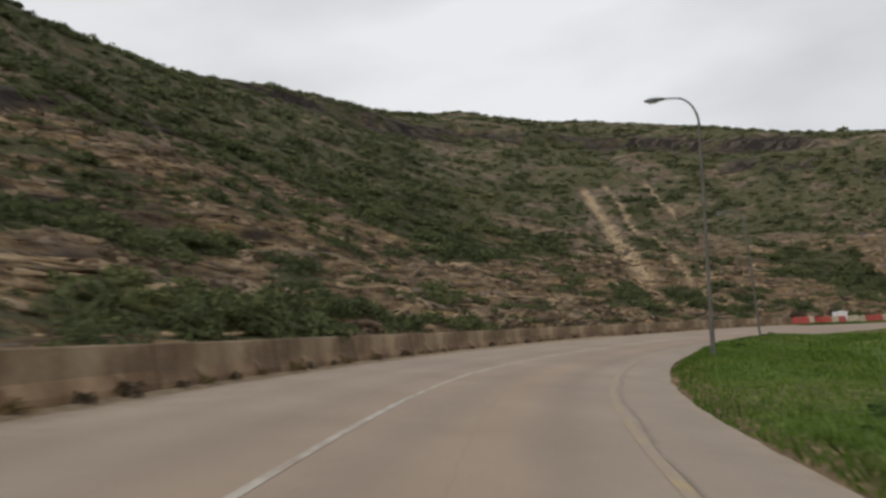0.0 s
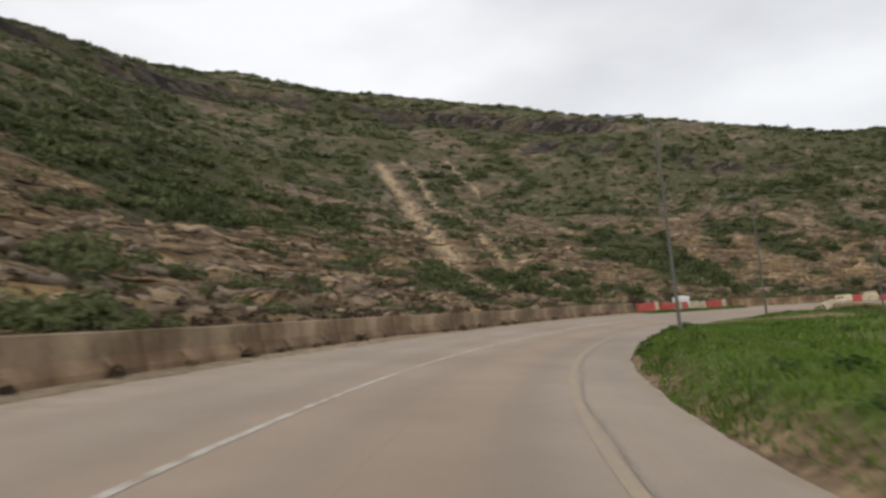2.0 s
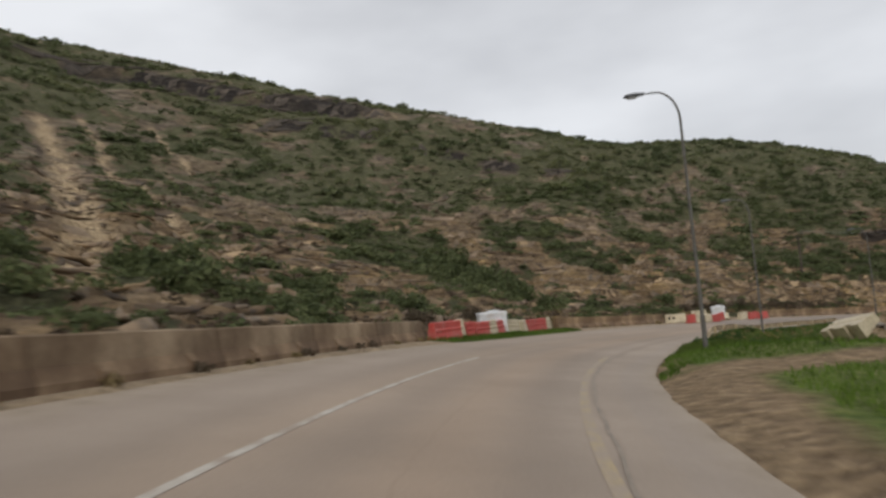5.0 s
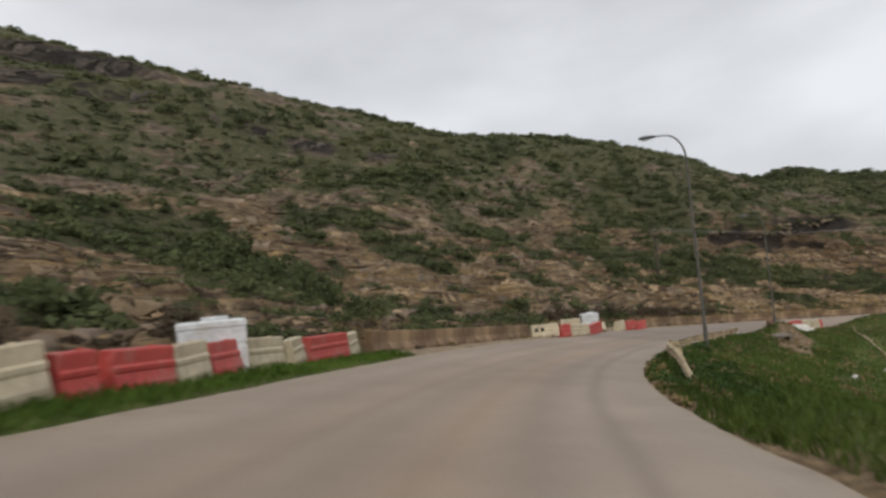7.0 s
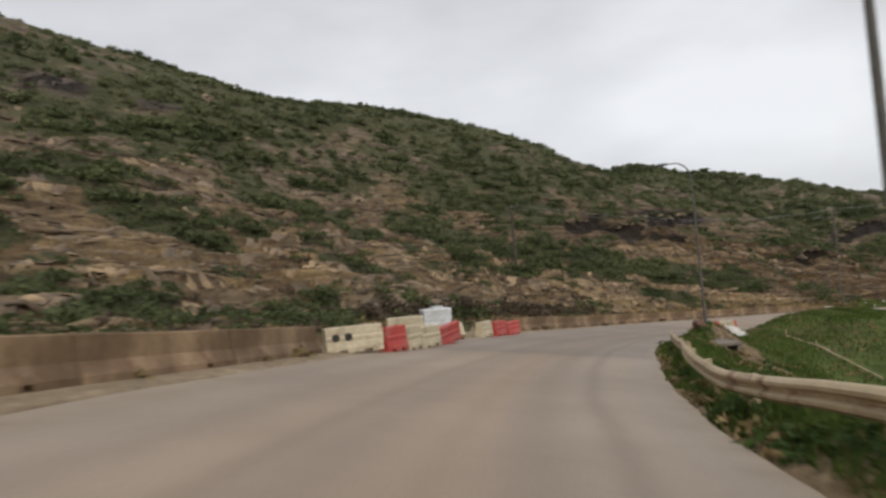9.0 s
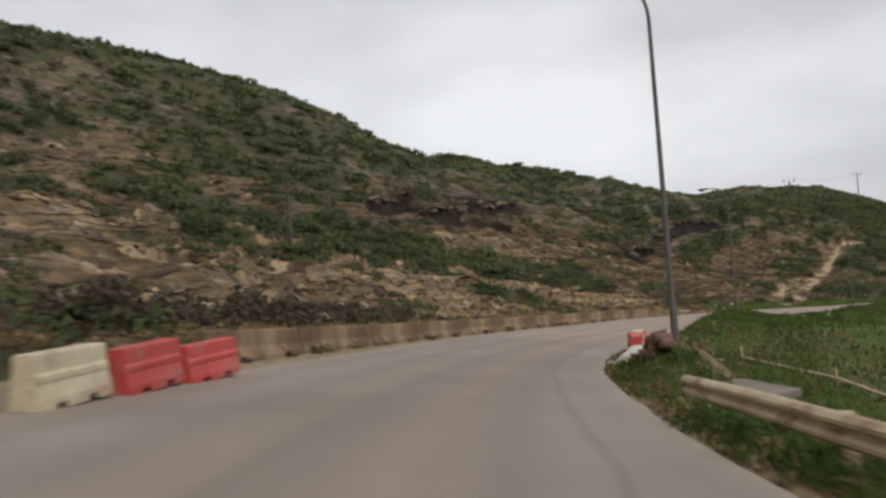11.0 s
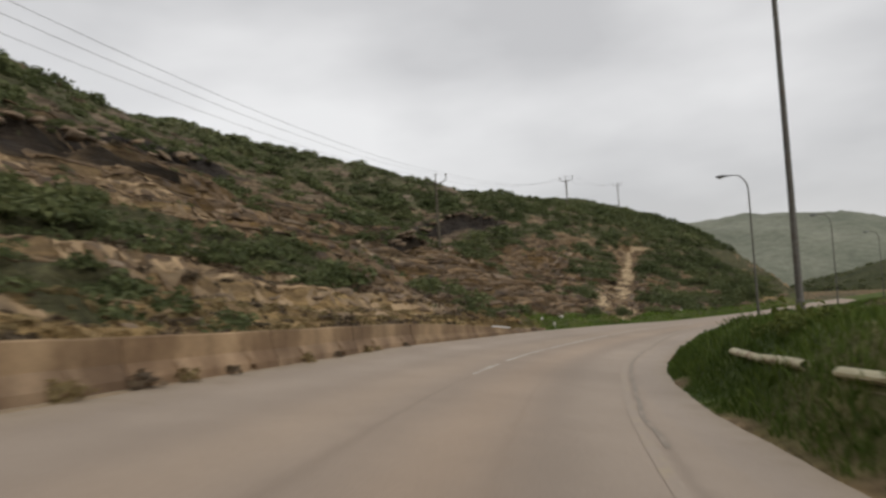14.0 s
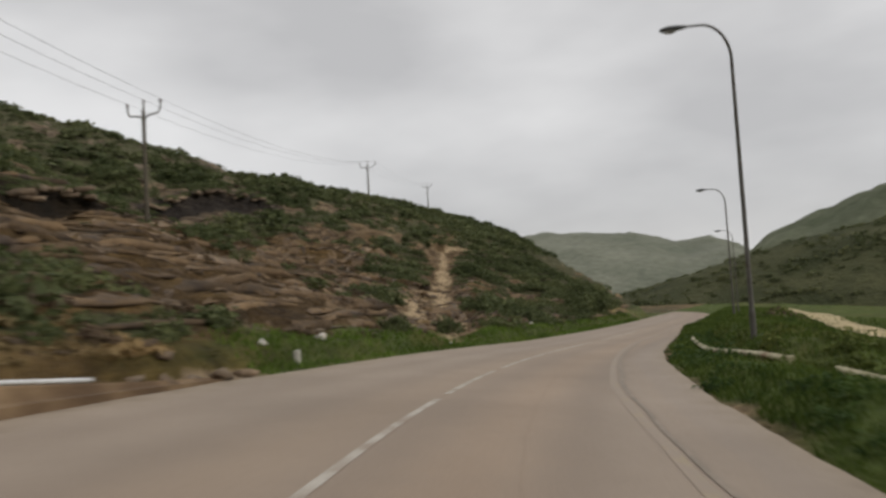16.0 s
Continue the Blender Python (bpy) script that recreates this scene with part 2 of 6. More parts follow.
def hill_raw(s, d):
    w = wall_at(s)
    x = np.maximum(d - w, 0)
    rise = 0.45 + steepness(s) * (0.30 * x + 0.0034 * x * x)
    cap = ridge_height(s) + 0.10 * (x - 1.9 * ridge_height(s)) - 0.0016 * np.maximum(x - 2.2 * ridge_height(s), 0) ** 2
    k = 5.0
    low = np.minimum(rise, cap) - k * np.log1p(np.exp(-np.abs(rise - cap) / k))
    return np.maximum(low, -12) + wall_at(s) * bank(s)


def cover(s, d):
    """How much scrub grows, about -1 to 1."""
    h = np.maximum(d - wall_at(s), 0)
    v = 0.50 * rough_noise(s / 8, d / 5 + 7, 4) + 1.0 * rough_noise(s / 3.2 + 9, d / 2.3, 3) - 0.05 + 0.42 * smooth(16, 62, h) + 0.22 * smooth(22, 34, h) * smooth(160, 185, s)
    v = v + 0.16 * smooth(178, 188, s) * smooth(216, 206, s) * smooth(12, 16, d)
    for ps, pd, rs, rd, gain in FIRST_PATCHES + LAST_PATCHES:
        v = v + 0.6 * gain * np.exp(-(((s - ps) / rs) ** 2 + ((d - pd) / rd) ** 2))
    for ps, pd, rs, rd in FIRST_THICKETS + LAST_THICKETS + COPSES:
        v = v + 0.75 * np.exp(-(((s - ps) / (1.2 * rs)) ** 2 + ((d - pd) / (1.1 * rd)) ** 2))
    for ps, pd, rs, rd in FIRST_OPENINGS + LAST_OPENINGS:
        v = v - 0.7 * np.exp(-(((s - ps) / (1.2 * rs)) ** 2 + ((d - pd) / (1.1 * rd)) ** 2))
    for line in CAVES:
        v = v - 1.4 * np.exp(-((near_line(s, d, line) / 1.5) ** 2))
    for line, half in HOLLOW_SHADE:
        v = v - 1.2 * np.exp(-((near_line(s, d, line) / half) ** 4))
    for line, width in SCARS:
        v = v - 1.6 * np.exp(-((near_line(s, d, line) / width) ** 2))
    for line, tall in CLIFFS:
        v = v - 0.9 * np.exp(-((near_line(s, d, line) / (0.6 + 1.1 * tall)) ** 2)) * smooth(-0.3, 0.3, rough_noise(s / 4.5, d / 2.2 + 50, 4))
    return v


def washed(s, d):
    """Fresh pale gullies, broken into steps, 0 to 1."""
    v = np.zeros(np.shape(s))
    for line, width in SCARS:
        lo, hi = min(p[1] for p in line), max(p[1] for p in line)
        taper = 0.28 + 0.9 * np.sin(np.pi * np.clip((d - lo) / (hi - lo), 0.04, 0.96) ** 0.75) ** 1.2
        wide = width * taper * (1.0 + 0.7 * rough_noise(s / 2.0, d / 2.6 + 3, 3))
        edge = near_line(s + 0.5 * rough_noise(s / 2.2, d / 1.6, 2), d, line)
        v = np.maximum(v, np.exp(-((edge / np.maximum(wide, 0.2)) ** 4)) * smooth(-0.75, -0.2, rough_noise(s / 3 + 7, d / 1.3, 3)))
    return v * (d > wall_at(s))


def bare(s, d):
    """Pale washed soil and fresh cuts, 0 to 1."""
    foot = np.exp(-(((s - 190) / 17) ** 2)) * smooth(13.5 + 3 * rough_noise(s / 6, s * 0, 2), 10.0, d)
    v = 0.75 * foot
    v = np.maximum(v, smooth(160, 170, s) * smooth(209, 203, s) * smooth(2.6, 1.2, d - wall_at(s) + 0.9 * rough_noise(s / 3, s * 0 + 8, 3)))
    v = np.maximum(v, 0.8 * smooth(0.35, 0.55, rough_noise(s / 7 + 40, d / 2.2 + 3, 3)) * smooth(45, 15, d))
    v = np.maximum(v, 0.75 * smooth(-0.05, 0.35, rough_noise(s / 4.5 + 11, d / 1.5, 4)) * smooth(155, 178, s) * smooth(34, 20, d) * smooth(222, 206, s))
    v = np.maximum(v, 0.95 * np.exp(-(((s - 203.6) / 2.2) ** 4 + ((d - 8.4) / 2.6) ** 4)))
    for ps, pd, rs, rd in FIRST_OPENINGS + LAST_OPENINGS:
        v = np.maximum(v, 0.45 * np.exp(-(((s - ps) / rs) ** 2 + ((d - pd) / rd) ** 2)))
    return v * (d > wall_at(s))


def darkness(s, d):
    """Dark weathered rock, and shade painted into the hollows, 0 to 1."""
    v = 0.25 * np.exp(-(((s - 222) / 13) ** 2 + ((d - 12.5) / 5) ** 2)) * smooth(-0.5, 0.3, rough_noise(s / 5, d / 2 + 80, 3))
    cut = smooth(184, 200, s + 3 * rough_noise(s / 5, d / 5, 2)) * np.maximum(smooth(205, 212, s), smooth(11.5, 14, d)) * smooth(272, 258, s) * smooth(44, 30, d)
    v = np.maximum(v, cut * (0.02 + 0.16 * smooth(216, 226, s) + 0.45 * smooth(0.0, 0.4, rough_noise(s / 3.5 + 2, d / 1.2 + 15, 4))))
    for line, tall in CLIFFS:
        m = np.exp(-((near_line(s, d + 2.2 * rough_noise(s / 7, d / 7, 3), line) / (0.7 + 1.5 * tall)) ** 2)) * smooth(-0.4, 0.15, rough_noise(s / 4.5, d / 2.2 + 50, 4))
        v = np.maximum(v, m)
    for line, half in HOLLOW_SHADE:
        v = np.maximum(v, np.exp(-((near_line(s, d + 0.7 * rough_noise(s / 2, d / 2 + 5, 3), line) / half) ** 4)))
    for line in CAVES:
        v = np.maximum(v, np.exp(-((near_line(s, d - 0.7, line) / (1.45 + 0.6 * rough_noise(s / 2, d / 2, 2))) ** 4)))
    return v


def ruddy(s, d):
    """Darker reddish-brown beds of the road cut, 0 to 1."""
    u = s + 2.5 * rough_noise(s / 4, d / 3, 3)
    return smooth(205, 209, u + 0.25 * (d - 9)) * smooth(272, 256, u) * smooth(40, 28, d)


def beds(s, d, h):
    """Steps along the rock beds: what they add to the height h, and where their faces are (0 to 1)."""
    x = d - wall_at(s)
    total, face = 0.0, 0.0
    for thick, share, seed in ((1.15, 0.7, 3.0), (0.5, 0.65, 11.0)):
        u = (h + total + 0.4 * rough_noise(s / 12 + seed, d / 9, 2) + 0.05 * s) / thick
        f = u - np.floor(u)
        on = share * smooth(-0.45, 0.15, rough_noise(s / 9 + seed, d / 6 + seed, 3)) * smooth(1.0, 4, x) * (1 - 0.6 * smooth(40, 80, x)) * (1 - 0.5 * smooth(75, 45, s))
        total = total + thick * on * (smooth(0.76, 0.98, f) - f)
        face = np.maximum(face, on * smooth(0.70, 0.82, f))
    return total, face


right_fall = table([(-80, 0.05), (55, 0.05), (80, 0.05), (92, 0.12), (100, 0.28), (108, 0.45), (149, 0.50), (158, 0.20), (170, 0.10), (200, 0.12), (420, 0.10)])
right_deep = table([(-80, 3.5), (60, 3.5), (95, 4.0), (108, 4.5), (150, 4.5), (162, 2.0), (185, 2.4), (420, 3.5)])

inner_mound = table([(-80, 0.1), (14, 0.1), (23, 0.4), (47, 0.45), (58, 0.45), (68, 0.12), (98, 0.1), (107, 0.3), (114, 0.3), (119, 0.05), (158, 0.0), (172, 0.05), (182, 0.3), (212, 0.3), (235, 0.1), (420, 0.1)])

inner_rise = table([(-80, 0.0), (162, 0.0), (165, 0.15), (168.5, 0.8), (172, 1.15), (180, 1.15), (192, 1.05), (199, 0.6), (206, 0.25), (212, 0.0), (420, 0.0)])
APRON = [(151.5, -4.7), (147, -5.5), (142, -6.6)]


def ground_off(s, d):
    """Height of the ground over the lane's line at s."""
    er, w = edge_right(s), wall_at(s)
    t = np.maximum(er - d, 0)
    right = bank(s) * er - 0.03 - 0.02 * np.minimum(t, 2) - right_deep(s) * (1 - np.exp(-right_fall(s) * np.maximum(t - 1.8, 0) / right_deep(s)))
    right = right + 0.10 * rough_noise(s / 3, d / 3, 3) * smooth(0.2, 2, t) + 0.35 * rough_noise(s / 11, d / 11, 3) * smooth(3, 12, t)
    right = right + inner_mound(s) * smooth(0.1, 1.2, t) * smooth(5.0, 2.0, t)
    right = right + inner_rise(s) * smooth(0.0, 2.3, t) * smooth(24, 9, t)
    behind = np.interp(s, [206, 213.7, 216.2, 219.2, 226, 231, 262], [-5.2, -5.0, -4.0, -3.05, -2.3, -1.75, -0.8]) - d
    right = right + (0.7 + 0.25 * rough_noise(s / 2, d / 2, 3)) * smooth(211, 219, s) * smooth(268, 252, s) * smooth(0.1, 1.5, behind) * smooth(8, 4, behind)
    right = right + (0.95 + 0.5 * rough_noise(s / 1.3, d / 1.3, 3)) * np.exp(-(((s - 261) / 5.5) ** 2 + ((d + 5.6) / 2.3) ** 2))
    right = right + 0.55 * np.exp(-(((s - 86) / 6) ** 2 + ((d + 8) / 3) ** 2))
    right = right + 0.85 * np.exp(-(((s - 151.4) / 2.9) ** 2 + ((d + 3.85) / 1.2) ** 2)) * smooth(0.1, 0.9, t)
    middle = bank(s) * d - 0.10 + 0.12 * smooth(edge_left(s) - 0.3, edge_left(s) + 0.25, d)
    x = d - w
    h = hill_raw(s, d)
    big = rough_noise(s / 24, d / 20, 4)
    h = h + big * 2.2 * smooth(4, 40, x) + 0.5 * rough_noise(s / 5, d / 5, 3) * smooth(0.3, 5, x)
    # hummocks, hollows and broken stone
    h = h + (0.34 * rough_noise(s / 2.3 + 4, d / 1.5, 3) + 0.16 * rough_noise(s / 1.1, d / 0.75 + 9, 2)) * smooth(0.4, 2.5, x) * (1 - 0.6 * smooth(50, 80, x))
    for line, tall in CLIFFS:
        dc = np.interp(s, [p[0] for p in line], [p[1] for p in line])
        on = smooth(line[0][0] - 4, line[0][0] + 3, s) * smooth(line[-1][0] + 4, line[-1][0] - 3, s)
        h = h + tall * on * (smooth(-0.6, 0.5, d - dc + 1.6 * rough_noise(s / 6, d / 9 + tall, 2)) - 0.5 * smooth(-6, -0.6, d - dc) - 0.5 * smooth(0.5, 8, d - dc))
    for line, width in SCARS:
        h = h - 0.5 * width * np.exp(-((near_line(s, d, line) / (width * 1.2)) ** 2))
    for line in CAVES:
        h = h - 1.15 * np.exp(-((near_line(s, d - 0.3, line) / 1.0) ** 2)) + 0.55 * np.exp(-((near_line(s, d - 2.3, line) / 1.0) ** 2))
    # beds of rock stand out as steps
    h = h + beds(s, d, h)[0]
    # room for the road round the nose
    h = np.where(s > 262, np.minimum(h, bank(s) * 7 + 0.1 + 1.7 * np.maximum(d - 7.2 - np.maximum(s - BEND_AT, 0) ** 2 * 0.006, 0)), h)
    foot = bank(s) * w + 0.02
    join = smooth(0.05, 0.5, x)
    left = foot * (1 - join) + h * join
    return np.where(d < er, right, np.where(d < w, middle, left))


def on_ground(s, d, lift=0.0):
    x, y = plan_xy(s, d)
    return Vector((float(x), float(y), float(road_z(s) + ground_off(np.array([float(s)]), np.array([float(d)]))[0] + lift)))


def on_road(s, d, lift=0.0):
    x, y = plan_xy(s, d)
    return Vector((float(x), float(y), float(road_z(s) + bank(s) * d + lift)))


# ---- materials ----
def node_material(name):
    m = bpy.data.materials.new(name)
    m.use_nodes = True
    return m, m.node_tree.nodes, m.node_tree.links, m.node_tree.nodes["Principled BSDF"]


def noise_node(nodes, links, co, scale, detail=4.0, rough=0.55, stretch=None):
    n = nodes.new("ShaderNodeTexNoise")
    n.inputs["Scale"].default_value, n.inputs["Detail"].default_value, n.inputs["Roughness"].default_value = scale, detail, rough
    if stretch:
        mp = nodes.new("ShaderNodeMapping")
        mp.inputs["Scale"].default_value = stretch
        links.new(co, mp.inputs["Vector"])
        co = mp.outputs[0]
    links.new(co, n.inputs["Vector"])
    return n.outputs[0]


def ramp_node(nodes, links, fac, stops):
    r = nodes.new("ShaderNodeValToRGB")
    e = r.color_ramp.elements
    while len(e) < len(stops):
        e.new(0.5)
    for el, (at, col) in zip(e, stops):
        el.position = at
        el.color = (*col, 1) if len(col) == 3 else col
    links.new(fac, r.inputs[0])
    return r.outputs[0]


def mix_node(nodes, links, fac, a, b, blend="MIX"):
    m = nodes.new("ShaderNodeMix")
    m.data_type, m.blend_type = "RGBA", blend
    for sock, v in ((m.inputs[0], fac), (m.inputs[6], a), (m.inputs[7], b)):
        if isinstance(v, (int, float)):
            sock.default_value = v
        elif isinstance(v, tuple):
            sock.default_value = (*v, 1)
        else:
            links.new(v, sock)
    return m.outputs[2]


def math_node(nodes, links, op, a, b=0.0, c=None, clamp=False):
    m = nodes.new("ShaderNodeMath")
    m.operation, m.use_clamp = op, clamp
    for sock, v in zip(m.inputs, (a, b, c)):
        if v is None:
            continue
        if isinstance(v, (int, float)):
            sock.default_value = v
        else:
            links.new(v, sock)
    return m.outputs[0]


def bump_node(nodes, links, bsdf, height, strength, distance):
    b = nodes.new("ShaderNodeBump")
    b.inputs["Strength"].default_value, b.inputs["Distance"].default_value = strength, distance
    links.new(height, b.inputs["Height"])
    links.new(b.outputs[0], bsdf.inputs["Normal"])


def attribute(nodes, name):
    a = nodes.new("ShaderNodeAttribute")
    a.attribute_name = name
    return a.outputs["Fac"]


def plain_material(name, low, high, scale, rough=0.8, metal=0.0, bump=0.3, depth=0.01, spot=None, by_object=0.0, by_island=0.0):
    """Two tones over a broad and a fine noise, with an optional third for spots of dirt or wear."""
    m, nodes, links, bsdf = node_material(name)
    co = nodes.new("ShaderNodeTexCoord").outputs["Object"]
    broad, fine = noise_node(nodes, links, co, scale), noise_node(nodes, links, co, scale * 9, 6)
    col = ramp_node(nodes, links, broad, [(0.3, low), (0.7, high)])
    shade = ramp_node(nodes, links, fine, [(0.25, (0.72, 0.72, 0.72)), (0.75, (1.18, 1.18, 1.18))])
    col = mix_node(nodes, links, 1.0, col, shade, "MULTIPLY")
    if spot:
        mask = ramp_node(nodes, links, noise_node(nodes, links, co, scale * 2.3, 5, 0.65), [(0.52, (0, 0, 0)), (0.66, (1, 1, 1))])
        col = mix_node(nodes, links, mask, col, spot)
    if by_object or by_island:
        src = nodes.new("ShaderNodeObjectInfo").outputs["Random"] if by_object else nodes.new("ShaderNodeNewGeometry").outputs["Random Per Island"]
        k = by_object or by_island
        tone = ramp_node(nodes, links, src, [(0.0, (1 - k, 1 - k, 1 - k)), (1.0, (1 + k, 1 + k, 1 + k))])
        col = mix_node(nodes, links, 1.0, col, tone, "MULTIPLY")
    links.new(col, bsdf.inputs["Base Color"])
    bsdf.inputs["Roughness"].default_value, bsdf.inputs["Metallic"].default_value = rough, metal
    if bump:
        bump_node(nodes, links, bsdf, fine, bump, depth)
    return m


def ground_material():
    m, nodes, links, bsdf = node_material("hillside_ground")
    co = nodes.new("ShaderNodeTexCoord").outputs["Object"]
    broad = noise_node(nodes, links, co, 0.09, 5)
    mid = noise_node(nodes, links, co, 0.55, 6, 0.62)
    fine = noise_node(nodes, links, co, 3.2, 6, 0.6)
    bed = noise_node(nodes, links, co, 1.0, 4, 0.6, (0.34, 0.34, 1.7))
    clump = noise_node(nodes, links, co, 0.75, 8, 0.68)
    soil = ramp_node(nodes, links, mid, [(0.3, (0.098, 0.066, 0.038)), (0.5, (0.203, 0.142, 0.081)), (0.72, (0.335, 0.245, 0.142))])
    rock = ramp_node(nodes, links, bed, [(0.30, (0.058, 0.044, 0.036)), (0.46, (0.135, 0.10, 0.074)), (0.60, (0.26, 0.20, 0.142)), (0.8, (0.42, 0.335, 0.23))])
    col = mix_node(nodes, links, ramp_node(nodes, links, broad, [(0.4, (0, 0, 0)), (0.62, (0.7, 0.7, 0.7))]), soil, rock)
    tan = ramp_node(nodes, links, mid, [(0.3, (0.255, 0.170, 0.076)), (0.7, (0.455, 0.328, 0.160))])
    col = mix_node(nodes, links, math_node(nodes, links, "MULTIPLY", attribute(nodes, "ledge"), 0.85, clamp=True), col, rock)
    patchy = math_node(nodes, links, "MULTIPLY", attribute(nodes, "bare"), math_node(nodes, links, "MULTIPLY_ADD", bed, 3.4, -1.05, clamp=True), clamp=True)
    col = mix_node(nodes, links, patchy, col, tan)
    pale = ramp_node(nodes, links, fine, [(0.3, (0.33, 0.24, 0.145)), (0.7, (0.59, 0.465, 0.315))])
    # dark rock colour, which also paints the shade of the hollows
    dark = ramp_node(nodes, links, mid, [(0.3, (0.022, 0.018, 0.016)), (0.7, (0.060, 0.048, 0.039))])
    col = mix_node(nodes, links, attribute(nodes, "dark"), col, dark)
    low_green = ramp_node(nodes, links, fine, [(0.3, (0.046, 0.052, 0.028)), (0.7, (0.092, 0.100, 0.052))])
    high_green = ramp_node(nodes, links, clump, [(0.32, (0.058, 0.063, 0.034)), (0.52, (0.096, 0.102, 0.053)), (0.66, (0.145, 0.137, 0.082))])
    thin = noise_node(nodes, links, co, 1.0, 6, 0.62, (0.42, 0.42, 3.2))
    # ochre strata, with the dark shadow lines between them painted in
    ribs = ramp_node(nodes, links, thin, [(0.32, (0.32, 0.29, 0.27)), (0.44, (0.84, 0.81, 0.78)), (0.56, (1.06, 1.04, 0.99)), (0.68, (1.55, 1.48, 1.28))])
    col = mix_node(nodes, links, 0.85, col, ribs, "MULTIPLY")
    # the road cut is a darker, ruddy brown
    col = mix_node(nodes, links, attribute(nodes, "ruddy"), col, mix_node(nodes, links, 1.0, col, (0.60, 0.55, 0.42), "MULTIPLY"))
    # the upper slope is toned greyer and bluer
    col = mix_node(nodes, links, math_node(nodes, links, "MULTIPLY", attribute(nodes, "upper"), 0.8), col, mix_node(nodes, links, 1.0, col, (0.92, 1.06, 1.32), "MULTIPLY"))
    col = mix_node(nodes, links, attribute(nodes, "washed"), col, pale)
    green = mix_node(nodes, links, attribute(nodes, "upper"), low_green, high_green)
    veg = math_node(nodes, links, "ADD", attribute(nodes, "scrub"), math_node(nodes, links, "MULTIPLY_ADD", clump, 3.0, -1.5))
    veg = ramp_node(nodes, links, veg, [(0.44, (0, 0, 0)), (0.66, (0.88, 0.88, 0.88))])
    col = mix_node(nodes, links, veg, col, green)
    meadow = ramp_node(nodes, links, fine, [(0.3, (0.060, 0.110, 0.018)), (0.7, (0.125, 0.190, 0.036))])
    weedy = ramp_node(nodes, links, mid, [(0.3, (0.046, 0.072, 0.018)), (0.58, (0.100, 0.134, 0.034)), (0.74, (0.16, 0.148, 0.058))])
    meadow = mix_node(nodes, links, attribute(nodes, "weedy"), meadow, weedy)
    dirt = ramp_node(nodes, links, fine, [(0.3, (0.185, 0.130, 0.080)), (0.7, (0.33, 0.245, 0.158))])
    col = mix_node(nodes, links, attribute(nodes, "meadow"), col, meadow)
    col = mix_node(nodes, links, attribute(nodes, "dirt"), col, dirt)
    sandy = ramp_node(nodes, links, mid, [(0.3, (0.29, 0.225, 0.158)), (0.7, (0.42, 0.335, 0.242))])
    col = mix_node(nodes, links, attribute(nodes, "sandy"), col, sandy)
    tone = ramp_node(nodes, links, fine, [(0.22, (0.60, 0.58, 0.55)), (0.78, (1.34, 1.31, 1.22))])
    col = mix_node(nodes, links, 1.0, col, tone, "MULTIPLY")
    links.new(col, bsdf.inputs["Base Color"])
    bsdf.inputs["Roughness"].default_value = 0.95
    bsdf.inputs["Specular IOR Level"].default_value = 0.15
    h = math_node(nodes, links, "ADD", math_node(nodes, links, "MULTIPLY", mid, 1.0), math_node(nodes, links, "MULTIPLY_ADD", thin, 1.0, math_node(nodes, links, "MULTIPLY", fine, 0.6)))
    bump_node(nodes, links, bsdf, h, 1.0, 0.6)
    return m


